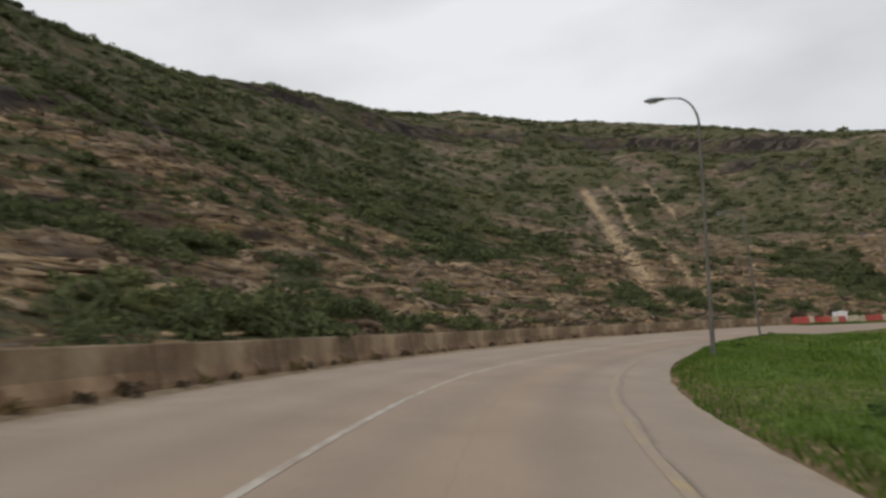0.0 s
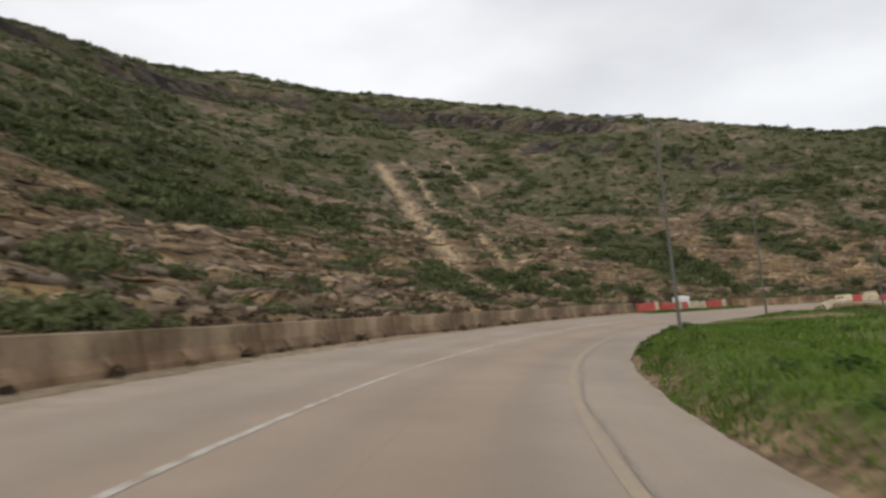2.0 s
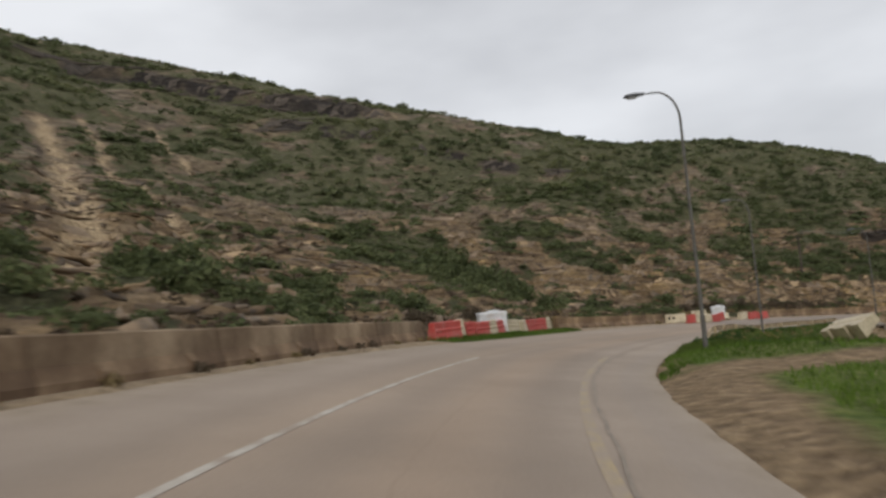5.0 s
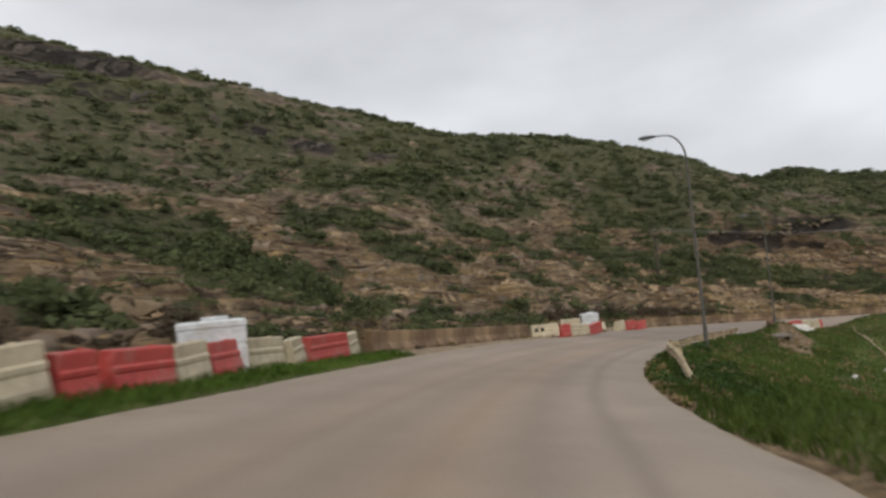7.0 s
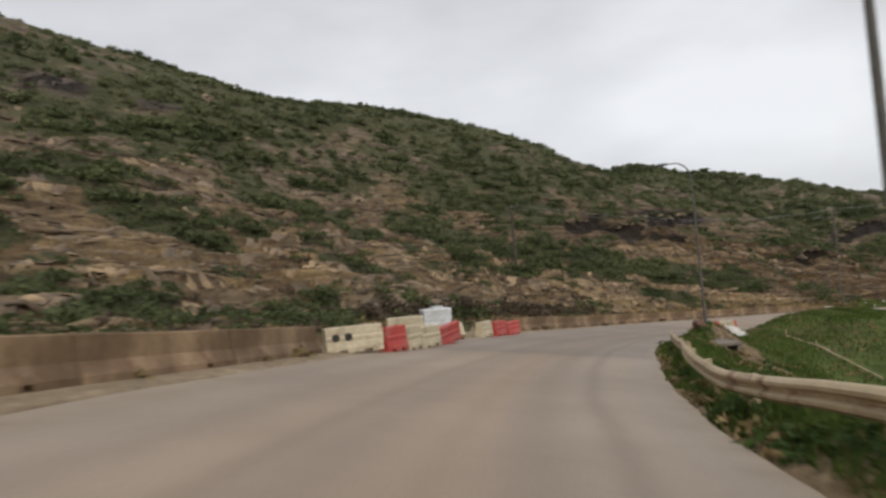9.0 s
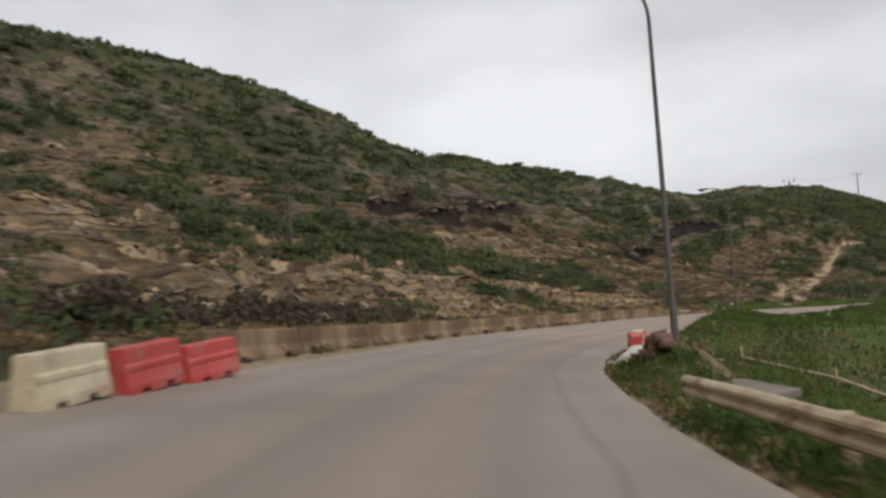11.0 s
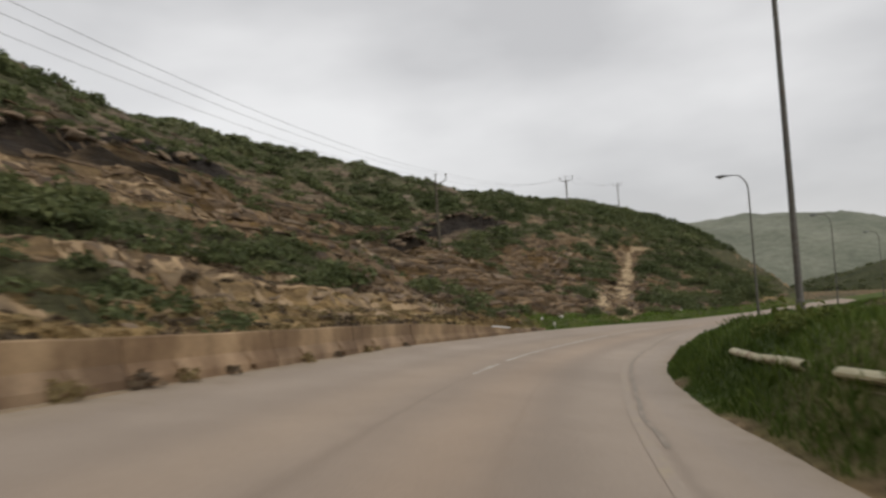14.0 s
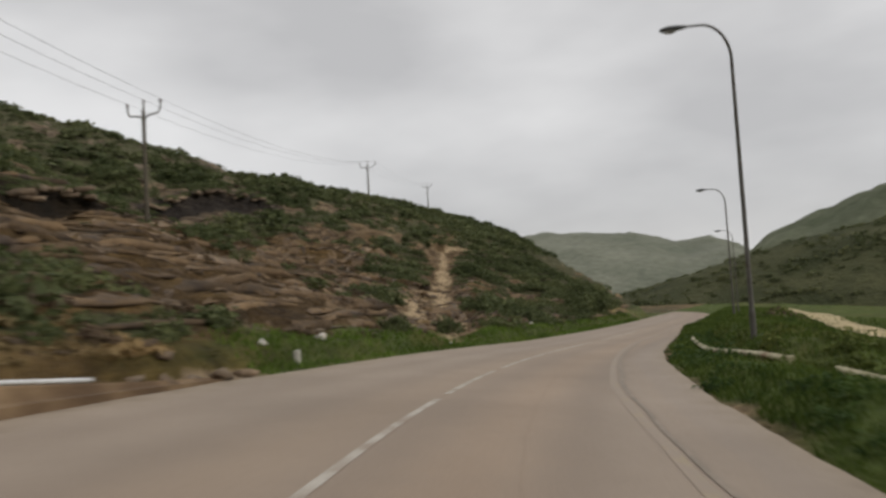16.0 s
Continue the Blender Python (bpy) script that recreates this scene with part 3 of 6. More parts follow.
def road_material():
    m, nodes, links, bsdf = node_material("worn_asphalt")
    co = nodes.new("ShaderNodeTexCoord").outputs["Object"]
    s, d = attribute(nodes, "along"), attribute(nodes, "across")
    broad, mid, fine = noise_node(nodes, links, co, 0.22, 5), noise_node(nodes, links, co, 1.6, 6), noise_node(nodes, links, co, 42, 3, 0.7)
    col = ramp_node(nodes, links, broad, [(0.32, (0.258, 0.202, 0.153)), (0.68, (0.345, 0.272, 0.208))])
    # polished and darkened wheel paths
    for at, wide, k in ((-0.15, 0.42, 0.80), (1.65, 0.45, 0.84), (3.5, 0.45, 0.86), (5.1, 0.45, 0.88)):
        off = math_node(nodes, links, "DIVIDE", math_node(nodes, links, "SUBTRACT", math_node(nodes, links, "MULTIPLY_ADD", mid, 0.5, d), at + 0.25), wide)
        bell = math_node(nodes, links, "POWER", 2.718, math_node(nodes, links, "MULTIPLY", math_node(nodes, links, "MULTIPLY", off, off), -1.0))
        bell = math_node(nodes, links, "MULTIPLY", bell, math_node(nodes, links, "MULTIPLY_ADD", broad, 1.2, 0.2), clamp=True)
        col = mix_node(nodes, links, bell, col, mix_node(nodes, links, 1.0, col, (k, k * 0.99, k * 0.985), "MULTIPLY"))
    # brown dust lies between the wheel paths, the widened inner strip is greyer
    for at, wide, tint in ((0.75, 0.75, (1.02, 0.955, 0.885)), (2.6, 0.8, (1.01, 0.97, 0.92))):
        off = math_node(nodes, links, "DIVIDE", math_node(nodes, links, "SUBTRACT", math_node(nodes, links, "MULTIPLY_ADD", mid, 0.6, d), at + 0.3), wide)
        bell = math_node(nodes, links, "POWER", 2.718, math_node(nodes, links, "MULTIPLY", math_node(nodes, links, "MULTIPLY", off, off), -1.0))
        col = mix_node(nodes, links, bell, col, mix_node(nodes, links, 1.0, col, tint, "MULTIPLY"))
    inner = ramp_node(nodes, links, math_node(nodes, links, "MULTIPLY_ADD", mid, 0.3, attribute(nodes, "to_right")), [(0.9, (1, 1, 1)), (1.6, (0, 0, 0))])
    col = mix_node(nodes, links, inner, col, mix_node(nodes, links, 1.0, col, (0.97, 0.985, 1.01), "MULTIPLY"))
    # soft dark streaks along the widened edge and the middle joint
    for off, wide, k in ((attribute(nodes, "from_seam"), attribute(nodes, "seam_spread"), 0.80), (attribute(nodes, "from_middle"), attribute(nodes, "middle_spread"), 0.86), (attribute(nodes, "from_track"), attribute(nodes, "middle_spread"), 0.93)):
        off = math_node(nodes, links, "DIVIDE", math_node(nodes, links, "ADD", off, math_node(nodes, links, "MULTIPLY_ADD", mid, 0.16, -0.08)), wide)
        bell = math_node(nodes, links, "POWER", 2.718, math_node(nodes, links, "MULTIPLY", math_node(nodes, links, "MULTIPLY", off, off), -1.0))
        bell = math_node(nodes, links, "MULTIPLY", bell, math_node(nodes, links, "MULTIPLY_ADD", broad, 1.3, 0.25), clamp=True)
        col = mix_node(nodes, links, bell, col, mix_node(nodes, links, 1.0, col, (k, k * 0.99, k * 0.98), "MULTIPLY"))
    # newer, greyer surface past the joint
    patch = math_node(nodes, links, "MULTIPLY", math_node(nodes, links, "GREATER_THAN", math_node(nodes, links, "MULTIPLY_ADD", mid, 0.5, s), 132.0),
                      math_node(nodes, links, "MULTIPLY", math_node(nodes, links, "SUBTRACT", 184.0, math_node(nodes, links, "MULTIPLY_ADD", broad, 8.0, s)), 0.05, clamp=True))
    col = mix_node(nodes, links, math_node(nodes, links, "MULTIPLY", patch, 0.95), col, mix_node(nodes, links, 1.0, col, (0.80, 0.83, 0.88), "MULTIPLY"))
    # sand blown in at both edges
    sand = ramp_node(nodes, links, mid, [(0.3, (0.23, 0.178, 0.125)), (0.7, (0.345, 0.277, 0.20))])
    wob = math_node(nodes, links, "MULTIPLY_ADD", mid, 2.4, -1.2)
    left = attribute(nodes, "to_left")
    right = attribute(nodes, "to_right")
    e1 = ramp_node(nodes, links, math_node(nodes, links, "ADD", left, wob), [(0.0, (0.85, 0.85, 0.85)), (1.0, (0, 0, 0))])
    e2 = ramp_node(nodes, links, math_node(nodes, links, "MULTIPLY_ADD", wob, 0.35, math_node(nodes, links, "MULTIPLY", right, 1.5)), [(0.0, (0.8, 0.8, 0.8)), (0.7, (0, 0, 0))])
    col = mix_node(nodes, links, e1, col, sand)
    col = mix_node(nodes, links, e2, col, sand)
    grit = ramp_node(nodes, links, fine, [(0.25, (0.8, 0.8, 0.8)), (0.75, (1.15, 1.15, 1.15))])
    col = mix_node(nodes, links, 1.0, col, grit, "MULTIPLY")
    links.new(col, bsdf.inputs["Base Color"])
    bsdf.inputs["Roughness"].default_value = 0.72
    bump_node(nodes, links, bsdf, fine, 0.35, 0.006)
    return m


def paint_material(name, colour, worn):
    m, nodes, links, bsdf = node_material(name)
    co = nodes.new("ShaderNodeTexCoord").outputs["Object"]
    mask = ramp_node(nodes, links, noise_node(nodes, links, co, 2.2, 8, 0.72), [(worn - 0.09, (0, 0, 0)), (worn + 0.09, (1, 1, 1))])
    tone = ramp_node(nodes, links, noise_node(nodes, links, co, 40, 3), [(0.25, (0.8, 0.8, 0.8)), (0.75, (1.15, 1.15, 1.15))])
    col = mix_node(nodes, links, 1.0, mix_node(nodes, links, mask, (0.296, 0.236, 0.182), colour), tone, "MULTIPLY")
    links.new(col, bsdf.inputs["Base Color"])
    bsdf.inputs["Roughness"].default_value = 0.7
    return m


def concrete_material(name, wash):
    m, nodes, links, bsdf = node_material(name)
    co = nodes.new("ShaderNodeTexCoord").outputs["Object"]
    broad = noise_node(nodes, links, co, 0.5, 5, 0.6)
    streak = noise_node(nodes, links, co, 1.0, 5, 0.6, (0.9, 0.9, 0.5))
    fine = noise_node(nodes, links, co, 14, 5, 0.6)
    col = ramp_node(nodes, links, broad, [(0.32, (0.145, 0.100, 0.062)), (0.5, (0.235, 0.178, 0.120)), (0.66, (0.40, 0.325, 0.235))])
    col = mix_node(nodes, links, 1.0, col, wash, "MULTIPLY")
    dirty = ramp_node(nodes, links, streak, [(0.36, (0.46, 0.39, 0.33)), (0.60, (1.12, 1.12, 1.12))])
    col = mix_node(nodes, links, 0.6, col, dirty, "MULTIPLY")
    tone = ramp_node(nodes, links, nodes.new("ShaderNodeObjectInfo").outputs["Random"], [(0, (0.84, 0.84, 0.84)), (1, (1.14, 1.13, 1.12))])
    col = mix_node(nodes, links, 1.0, col, tone, "MULTIPLY")
    grain = ramp_node(nodes, links, fine, [(0.25, (0.82, 0.82, 0.82)), (0.75, (1.12, 1.12, 1.12))])
    col = mix_node(nodes, links, 1.0, col, grain, "MULTIPLY")
    links.new(col, bsdf.inputs["Base Color"])
    bsdf.inputs["Roughness"].default_value = 0.9
    bump_node(nodes, links, bsdf, fine, 0.4, 0.01)
    return m


def leaf_material(name, low, high, spread):
    m, nodes, links, bsdf = node_material(name)
    geo = nodes.new("ShaderNodeNewGeometry")
    co = nodes.new("ShaderNodeTexCoord").outputs["Object"]
    col = ramp_node(nodes, links, geo.outputs["Random Per Island"], [(0.0, low), (1.0, high)])
    tone = ramp_node(nodes, links, noise_node(nodes, links, co, spread, 3), [(0.3, (0.62, 0.66, 0.6)), (0.5, (1, 1, 1)), (0.7, (1.35, 1.25, 1.2))])
    col = mix_node(nodes, links, 1.0, col, tone, "MULTIPLY")
    links.new(col, bsdf.inputs["Base Color"])
    bsdf.inputs["Roughness"].default_value = 0.75
    bsdf.inputs["Specular IOR Level"].default_value = 0.2
    # thin leaves let some light through
    through_leaf, both = nodes.new("ShaderNodeBsdfTranslucent"), nodes.new("ShaderNodeMixShader")
    links.new(col, through_leaf.inputs["Color"])
    both.inputs[0].default_value = 0.4
    links.new(bsdf.outputs[0], both.inputs[1])
    links.new(through_leaf.outputs[0], both.inputs[2])
    links.new(both.outputs[0], nodes["Material Output"].inputs["Surface"])
    return m


GROUND, ROAD = ground_material(), road_material()
MUDDY_CONCRETE = concrete_material("ochre_stained_concrete", (0.75, 0.63, 0.485))
CONCRETE, CONCRETE_TOE = concrete_material("stained_concrete", (0.92, 0.85, 0.76)), concrete_material("mud_splashed_concrete", (0.78, 0.66, 0.55))
WHITE_LINE = paint_material("worn_white_paint", (0.47, 0.43, 0.37), 0.49)
YELLOW_LINE = paint_material("worn_yellow_paint", (0.355, 0.27, 0.15), 0.53)
SEAM = paint_material("bitumen_seam", (0.212, 0.174, 0.134), 0.46)
SCRUB = leaf_material("scrub_leaves", (0.069, 0.085, 0.037), (0.155, 0.176, 0.075), 0.12)
UPPER_SCRUB = leaf_material("upper_scrub_leaves", (0.080, 0.094, 0.044), (0.170, 0.186, 0.088), 0.07)
STRAW = leaf_material("straw_grass", (0.17, 0.125, 0.06), (0.34, 0.26, 0.13), 0.3)
DRY = leaf_material("dry_scrub", (0.075, 0.055, 0.038), (0.17, 0.13, 0.085), 0.15)
GRASS = leaf_material("fresh_grass", (0.080, 0.140, 0.020), (0.155, 0.232, 0.042), 0.2)
DARK_GRASS = leaf_material("dark_verge_grass", (0.068, 0.106, 0.021), (0.122, 0.168, 0.037), 0.2)
PALE_RAIL = plain_material("pale_painted_rail", (0.40, 0.355, 0.205), (0.55, 0.50, 0.325), 0.8, 0.6, 0.1, 0.15, 0.003, spot=(0.26, 0.17, 0.10))
ROCK = plain_material("limestone", (0.120, 0.085, 0.056), (0.295, 0.215, 0.140), 0.45, 0.92, bump=0.6, depth=0.08, spot=(0.10, 0.085, 0.068), by_island=0.35)
OCHRE_ROCK = plain_material("ochre_limestone", (0.19, 0.128, 0.070), (0.39, 0.278, 0.160), 0.45, 0.92, bump=0.6, depth=0.06, spot=(0.16, 0.115, 0.075), by_island=0.35)
BROWN_ROCK = plain_material("brown_bedded_rock", (0.060, 0.038, 0.021), (0.190, 0.124, 0.064), 0.5, 0.92, bump=0.7, depth=0.10, spot=(0.062, 0.046, 0.036), by_island=0.4)
GREY_CONCRETE = plain_material("grey_concrete", (0.150, 0.122, 0.092), (0.235, 0.198, 0.155), 0.7, 0.9, bump=0.4, depth=0.01, spot=(0.13, 0.115, 0.1))
DARK_ROCK = plain_material("black_stained_rock", (0.040, 0.032, 0.026), (0.105, 0.083, 0.064), 0.7, 0.92, bump=0.7, depth=0.10, spot=(0.12, 0.094, 0.07), by_island=0.35)
GALVANISED = plain_material("weathered_galvanised_steel", (0.092, 0.086, 0.076), (0.155, 0.146, 0.13), 1.5, 0.82, 0.0, 0.1, 0.002, spot=(0.10, 0.08, 0.06))
LAMP_GREY = plain_material("grey_lamp_casting", (0.09, 0.095, 0.10), (0.15, 0.155, 0.16), 3.0, 0.5, 0.3, 0.1, 0.002)
GLASS_DULL = plain_material("dusty_lamp_glass", (0.30, 0.30, 0.29), (0.42, 0.42, 0.40), 5.0, 0.25, 0.0, 0.0)
RED_PLASTIC = plain_material("faded_red_plastic", (0.40, 0.046, 0.036), (0.55, 0.085, 0.066), 0.9, 0.55, 0.0, 0.1, 0.004, spot=(0.38, 0.12, 0.10), by_object=0.12)
CREAM_PLASTIC = plain_material("dirty_cream_plastic", (0.47, 0.39, 0.25), (0.64, 0.55, 0.39), 0.9, 0.55, 0.0, 0.1, 0.004, spot=(0.36, 0.28, 0.19), by_object=0.1)
WHITE_PLASTIC = plain_material("white_plastic", (0.60, 0.61, 0.61), (0.72, 0.73, 0.73), 1.0, 0.5, 0.0, 0.1, 0.003, spot=(0.5, 0.48, 0.44))
# near-black base colour that puts shade into holes and mouths
DARK_HOLE = plain_material("shadowed_inside", (0.03, 0.028, 0.025), (0.05, 0.045, 0.04), 2.0, 0.95)
RAIL = plain_material("sand_coated_rail", (0.40, 0.305, 0.175), (0.58, 0.465, 0.30), 0.8, 0.6, 0.25, 0.15, 0.003, spot=(0.20, 0.10, 0.055))
TIMBER = plain_material("tarred_timber", (0.055, 0.042, 0.032), (0.11, 0.085, 0.065), 1.4, 0.85, 0.0, 0.4, 0.01)
WORN_TIMBER = plain_material("weathered_grey_timber", (0.075, 0.064, 0.044), (0.135, 0.113, 0.082), 1.4, 0.88, 0.0, 0.4, 0.01)
PORCELAIN = plain_material("brown_insulator", (0.10, 0.07, 0.055), (0.16, 0.12, 0.10), 6.0, 0.3)
CABLE = plain_material("aluminium_cable", (0.30, 0.30, 0.305), (0.40, 0.40, 0.405), 4.0, 0.5, 0.6, 0.0)
PALE_STONE = plain_material("pale_rubble", (0.45, 0.42, 0.36), (0.66, 0.63, 0.57), 1.6, 0.9, 0.0, 0.6, 0.03, spot=(0.33, 0.28, 0.22), by_island=0.15)
BRICK_RED = plain_material("broken_red_block", (0.15, 0.080, 0.058), (0.25, 0.145, 0.105), 2.5, 0.9, 0.0, 0.5, 0.02, by_island=0.2)
# far hill scrub with distance haze mixed into its pale grey-green
HAZY_SCRUB = plain_material("hazy_hill_scrub", (0.112, 0.124, 0.086), (0.198, 0.204, 0.152), 0.02, 0.95, 0.0, 0.8, 2.0)
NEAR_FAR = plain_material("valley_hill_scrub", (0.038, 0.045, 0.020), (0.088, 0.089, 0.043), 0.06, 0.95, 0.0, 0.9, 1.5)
# far slope: the same with a little less haze in the colour
HAZY_SLOPE = plain_material("hazy_slope_scrub", (0.088, 0.101, 0.062), (0.160, 0.170, 0.114), 0.02, 0.95, 0.0, 0.8, 2.0)
VALLEY = plain_material("valley_floor", (0.09, 0.10, 0.05), (0.20, 0.17, 0.11), 0.02, 0.95, 0.0, 0.5, 0.5)
for far_material in (NEAR_FAR, HAZY_SLOPE):
    far_material.node_tree.nodes["Principled BSDF"].inputs["Specular IOR Level"].default_value = 0.1
TRACK = plain_material("pale_gravel_track", (0.34, 0.265, 0.135), (0.48, 0.39, 0.22), 0.5, 0.95, 0.0, 0.6, 0.03)


# ---- builders ----
def mesh_data(name, verts, faces, material, smooth_shade=False, attributes=None):
    """faces: an (n, k) array, or a list of tuples."""
    me = bpy.data.meshes.new(name)
    verts = np.asarray(verts, np.float32)
    if isinstance(faces, np.ndarray):
        n, k = faces.shape
        me.vertices.add(len(verts))
        me.vertices.foreach_set("co", verts.ravel())
        me.loops.add(n * k)
        me.loops.foreach_set("vertex_index", faces.astype(np.int32).ravel())
        me.polygons.add(n)
        me.polygons.foreach_set("loop_start", np.arange(0, n * k, k, dtype=np.int32))
        me.update(calc_edges=True)
    else:
        me.from_pydata([tuple(v) for v in verts.tolist()], [], faces)
        me.update()
    for key, values in (attributes or {}).items():
        a = me.attributes.new(key, "FLOAT", "POINT")
        a.data.foreach_set("value", np.asarray(values, np.float32).ravel())
    me.materials.append(material)
    if smooth_shade:
        me.polygons.foreach_set("use_smooth", np.ones(len(me.polygons), bool))
    return me


def empty_thing(name, m, label, category, group=""):
    ob = new(name)
    ob.empty_display_size = 0.2
    ob.matrix_world = m
    return tagged(ob, label, category, group)


def part_mesh(name, me, parent, label="", m=None):
    ob = new(name, me)
    ob.parent = parent
    if m is not None:
        ob.matrix_local = m
    return tagged(ob, label)


def part(name, bm, material, parent, label="", smooth_shade=False):
    me = bpy.data.meshes.new(name)
    bm.to_mesh(me)
    bm.free()
    me.materials.append(material)
    if smooth_shade:
        me.polygons.foreach_set("use_smooth", np.ones(len(me.polygons), bool))
    ob = new(name, me)
    if parent is not None:
        ob.parent = parent
    return tagged(ob, label)


def grid_faces(rows, cols):
    i = np.arange(rows * cols).reshape(rows, cols)
    return np.stack([i[:-1, :-1], i[1:, :-1], i[1:, 1:], i[:-1, 1:]], -1).reshape(-1, 4)


def bm_box(bm, size, m=Matrix(), bevel=0.0):
    r = bmesh.ops.create_cube(bm, size=1.0, matrix=m @ Matrix.Diagonal((*size, 1)))
    if bevel:
        edges = list({e for v in r["verts"] for e in v.link_edges})
        bmesh.ops.bevel(bm, geom=edges, offset=bevel, segments=2, affect="EDGES", profile=0.6)
    return bm


def tube(bm, points, radii, sides=10, cap=True):
    """A round tube of changing radius along points."""
    pts = [Vector(p) for p in points]
    rings = []
    for n, p in enumerate(pts):
        way = (pts[min(n + 1, len(pts) - 1)] - pts[max(n - 1, 0)]).normalized()
        side = way.cross(Vector((0.31, 0.95, 0.05))).normalized()
        up = side.cross(way)
        r = float(radii[n] if hasattr(radii, "__len__") else radii)
        rings.append([bm.verts.new(p + r * (math.cos(a) * side + math.sin(a) * up)) for a in np.linspace(0, 2 * math.pi, sides, endpoint=False)])
    for a, b in zip(rings[:-1], rings[1:]):
        for k in range(sides):
            bm.faces.new((a[k], a[(k + 1) % sides], b[(k + 1) % sides], b[k]))
    if cap:
        bm.faces.new(rings[0])
        bm.faces.new(rings[-1][::-1])
    return bm


def loft(bm, sections, closed_ends=True):
    """Sections: lists of points, all alike in number, joined into a skin."""
    rings = [[bm.verts.new(p) for p in sec] for sec in sections]
    n = len(rings[0])
    for a, b in zip(rings[:-1], rings[1:]):
        for k in range(n):
            bm.faces.new((a[k], a[(k + 1) % n], b[(k + 1) % n], b[k]))
    if closed_ends:
        bm.faces.new(rings[0][::-1])
        bm.faces.new(rings[-1])
    bmesh.ops.recalc_face_normals(bm, faces=bm.faces)
    return bm


def standing(s, d, turn=0.0, lift=0.0):
    """A pose on the ground at s, d whose x runs along the road."""
    p = on_ground(s, d, lift)
    return pose(*p, 0, 0, heading(s) + turn)


# ---- the ground ----
def span(*pieces):
    return np.unique(np.concatenate([np.arange(a, b, step) for a, b, step in pieces]).round(3))


SIDE_PATH = [(60, -2.0), (68, -2.4), (75, -3.2), (79, -5.5), (82, -10.0), (84, -15.0)]


def build_ground():
    ss = span((-80, -4, 4.0), (-4, 120, 0.62), (120, 290, 0.5), (290, 424, 2.2))
    dd = span((-92, -30, 3.0), (-30, -8, 0.8), (-8, -1, 0.3), (-1, 4.6, 0.8), (4.6, 12, 0.22), (12, 34, 0.32), (34, 70, 0.5), (70, 125, 0.8), (125, 180, 3.0), (180, 330, 12.0))
    s, d = np.meshgrid(ss, dd, indexing="ij")
    x, y = plan_xy(s, d)
    z = road_z(s) + ground_off(s, d)
    w, er = wall_at(s), edge_right(s)
    c = cover(s, d)
    hill = (d > w + 0.1)
    scrub = np.where(hill, smooth(-0.25, 0.55, c), 0.0)
    left_strip = (d > edge_left(s)) & ~hill
    strip_green = left_strip & (((s > 88) & (s < 108.3)) | (s > 214))
    t = er - d
    worn = rough_noise(s / 2.2, d / 1.2, 3)
    sparse = smooth(182, 172, s)
    meadow = np.where(d < er, smooth(-0.35 + 0.45 * sparse, 0.25 + 0.65 * sparse, t + 0.6 * worn), 0.0)
    bare_ground = smooth(1.5, 0.7, near_line(s, d, SIDE_PATH) + 0.7 * worn) + np.exp(-(((s - 163) / 6) ** 2)) * smooth(1.8, 0.8, t + worn)
    bare_ground = bare_ground + smooth(1.35, 0.75, near_line(s, d, APRON) + 0.4 * worn)
    meadow = meadow * (1 - np.clip(bare_ground, 0, 1)) * (0.80 + 0.2 * smooth(-0.5, 0.2, rough_noise(s / 9, d / 9 + 20, 3)))
    verge = hill & (s > 204) & (d < w + 4) & (s < 300)
    meadow = meadow * (1 - 0.9 * smooth(0.35, 0.75, np.exp(-(((s - 261) / 5.5) ** 2 + ((d + 5.6) / 2.3) ** 2)) + 0.25 * worn))
    meadow = np.where(strip_green, 0.85, meadow)
    meadow = np.where((s > 288) & (d >= er) & ~hill, 1.0, meadow)
    meadow = np.where(verge, 0.8 * smooth(2.6, 0.6, d - w + 2.2 * worn) * smooth(206, 220, s), meadow)
    dirt = np.where((d < er), 1 - meadow, 0.0) * smooth(9, 5, t)
    dirt = np.where(left_strip & ~strip_green, 1.0, dirt)
    ob = new("ground", mesh_data("ground", np.stack([x, y, z], -1).reshape(-1, 3), grid_faces(*s.shape), GROUND, True,
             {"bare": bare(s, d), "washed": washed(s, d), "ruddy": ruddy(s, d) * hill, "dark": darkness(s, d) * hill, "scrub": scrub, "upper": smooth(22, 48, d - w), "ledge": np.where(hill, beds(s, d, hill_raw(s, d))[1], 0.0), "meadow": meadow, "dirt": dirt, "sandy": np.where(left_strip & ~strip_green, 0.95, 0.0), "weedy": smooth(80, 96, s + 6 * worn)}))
    return tagged(ob, "rocky hillside of brown soil and scrub with a green meadow below the road", "ground", kind="structure")


build_ground()


def build_valley():
    r = np.r_[0, 40, 80, 140, 220, 320, 450, 650, 900, 1400, 2200, 4200]
    a = np.linspace(0, 2 * np.pi, 73)
    rr, aa = np.meshgrid(r, a, indexing="ij")
    x, y = 100 + rr * np.cos(aa), 10 + rr * np.sin(aa)
    z = -19.0 - 5 * smooth(60, 500, rr) + 1.2 * rough_noise(x / 60, y / 60, 3) * smooth(0, 300, rr)
    ob = new("valley_ground", mesh_data("valley_ground", np.stack([x, y, z], -1).reshape(-1, 3), grid_faces(*rr.shape)[:, ::-1].copy(), VALLEY, True))
    tagged(ob, "green and brown valley floor reaching to the horizon", "ground", kind="structure")


build_valley()


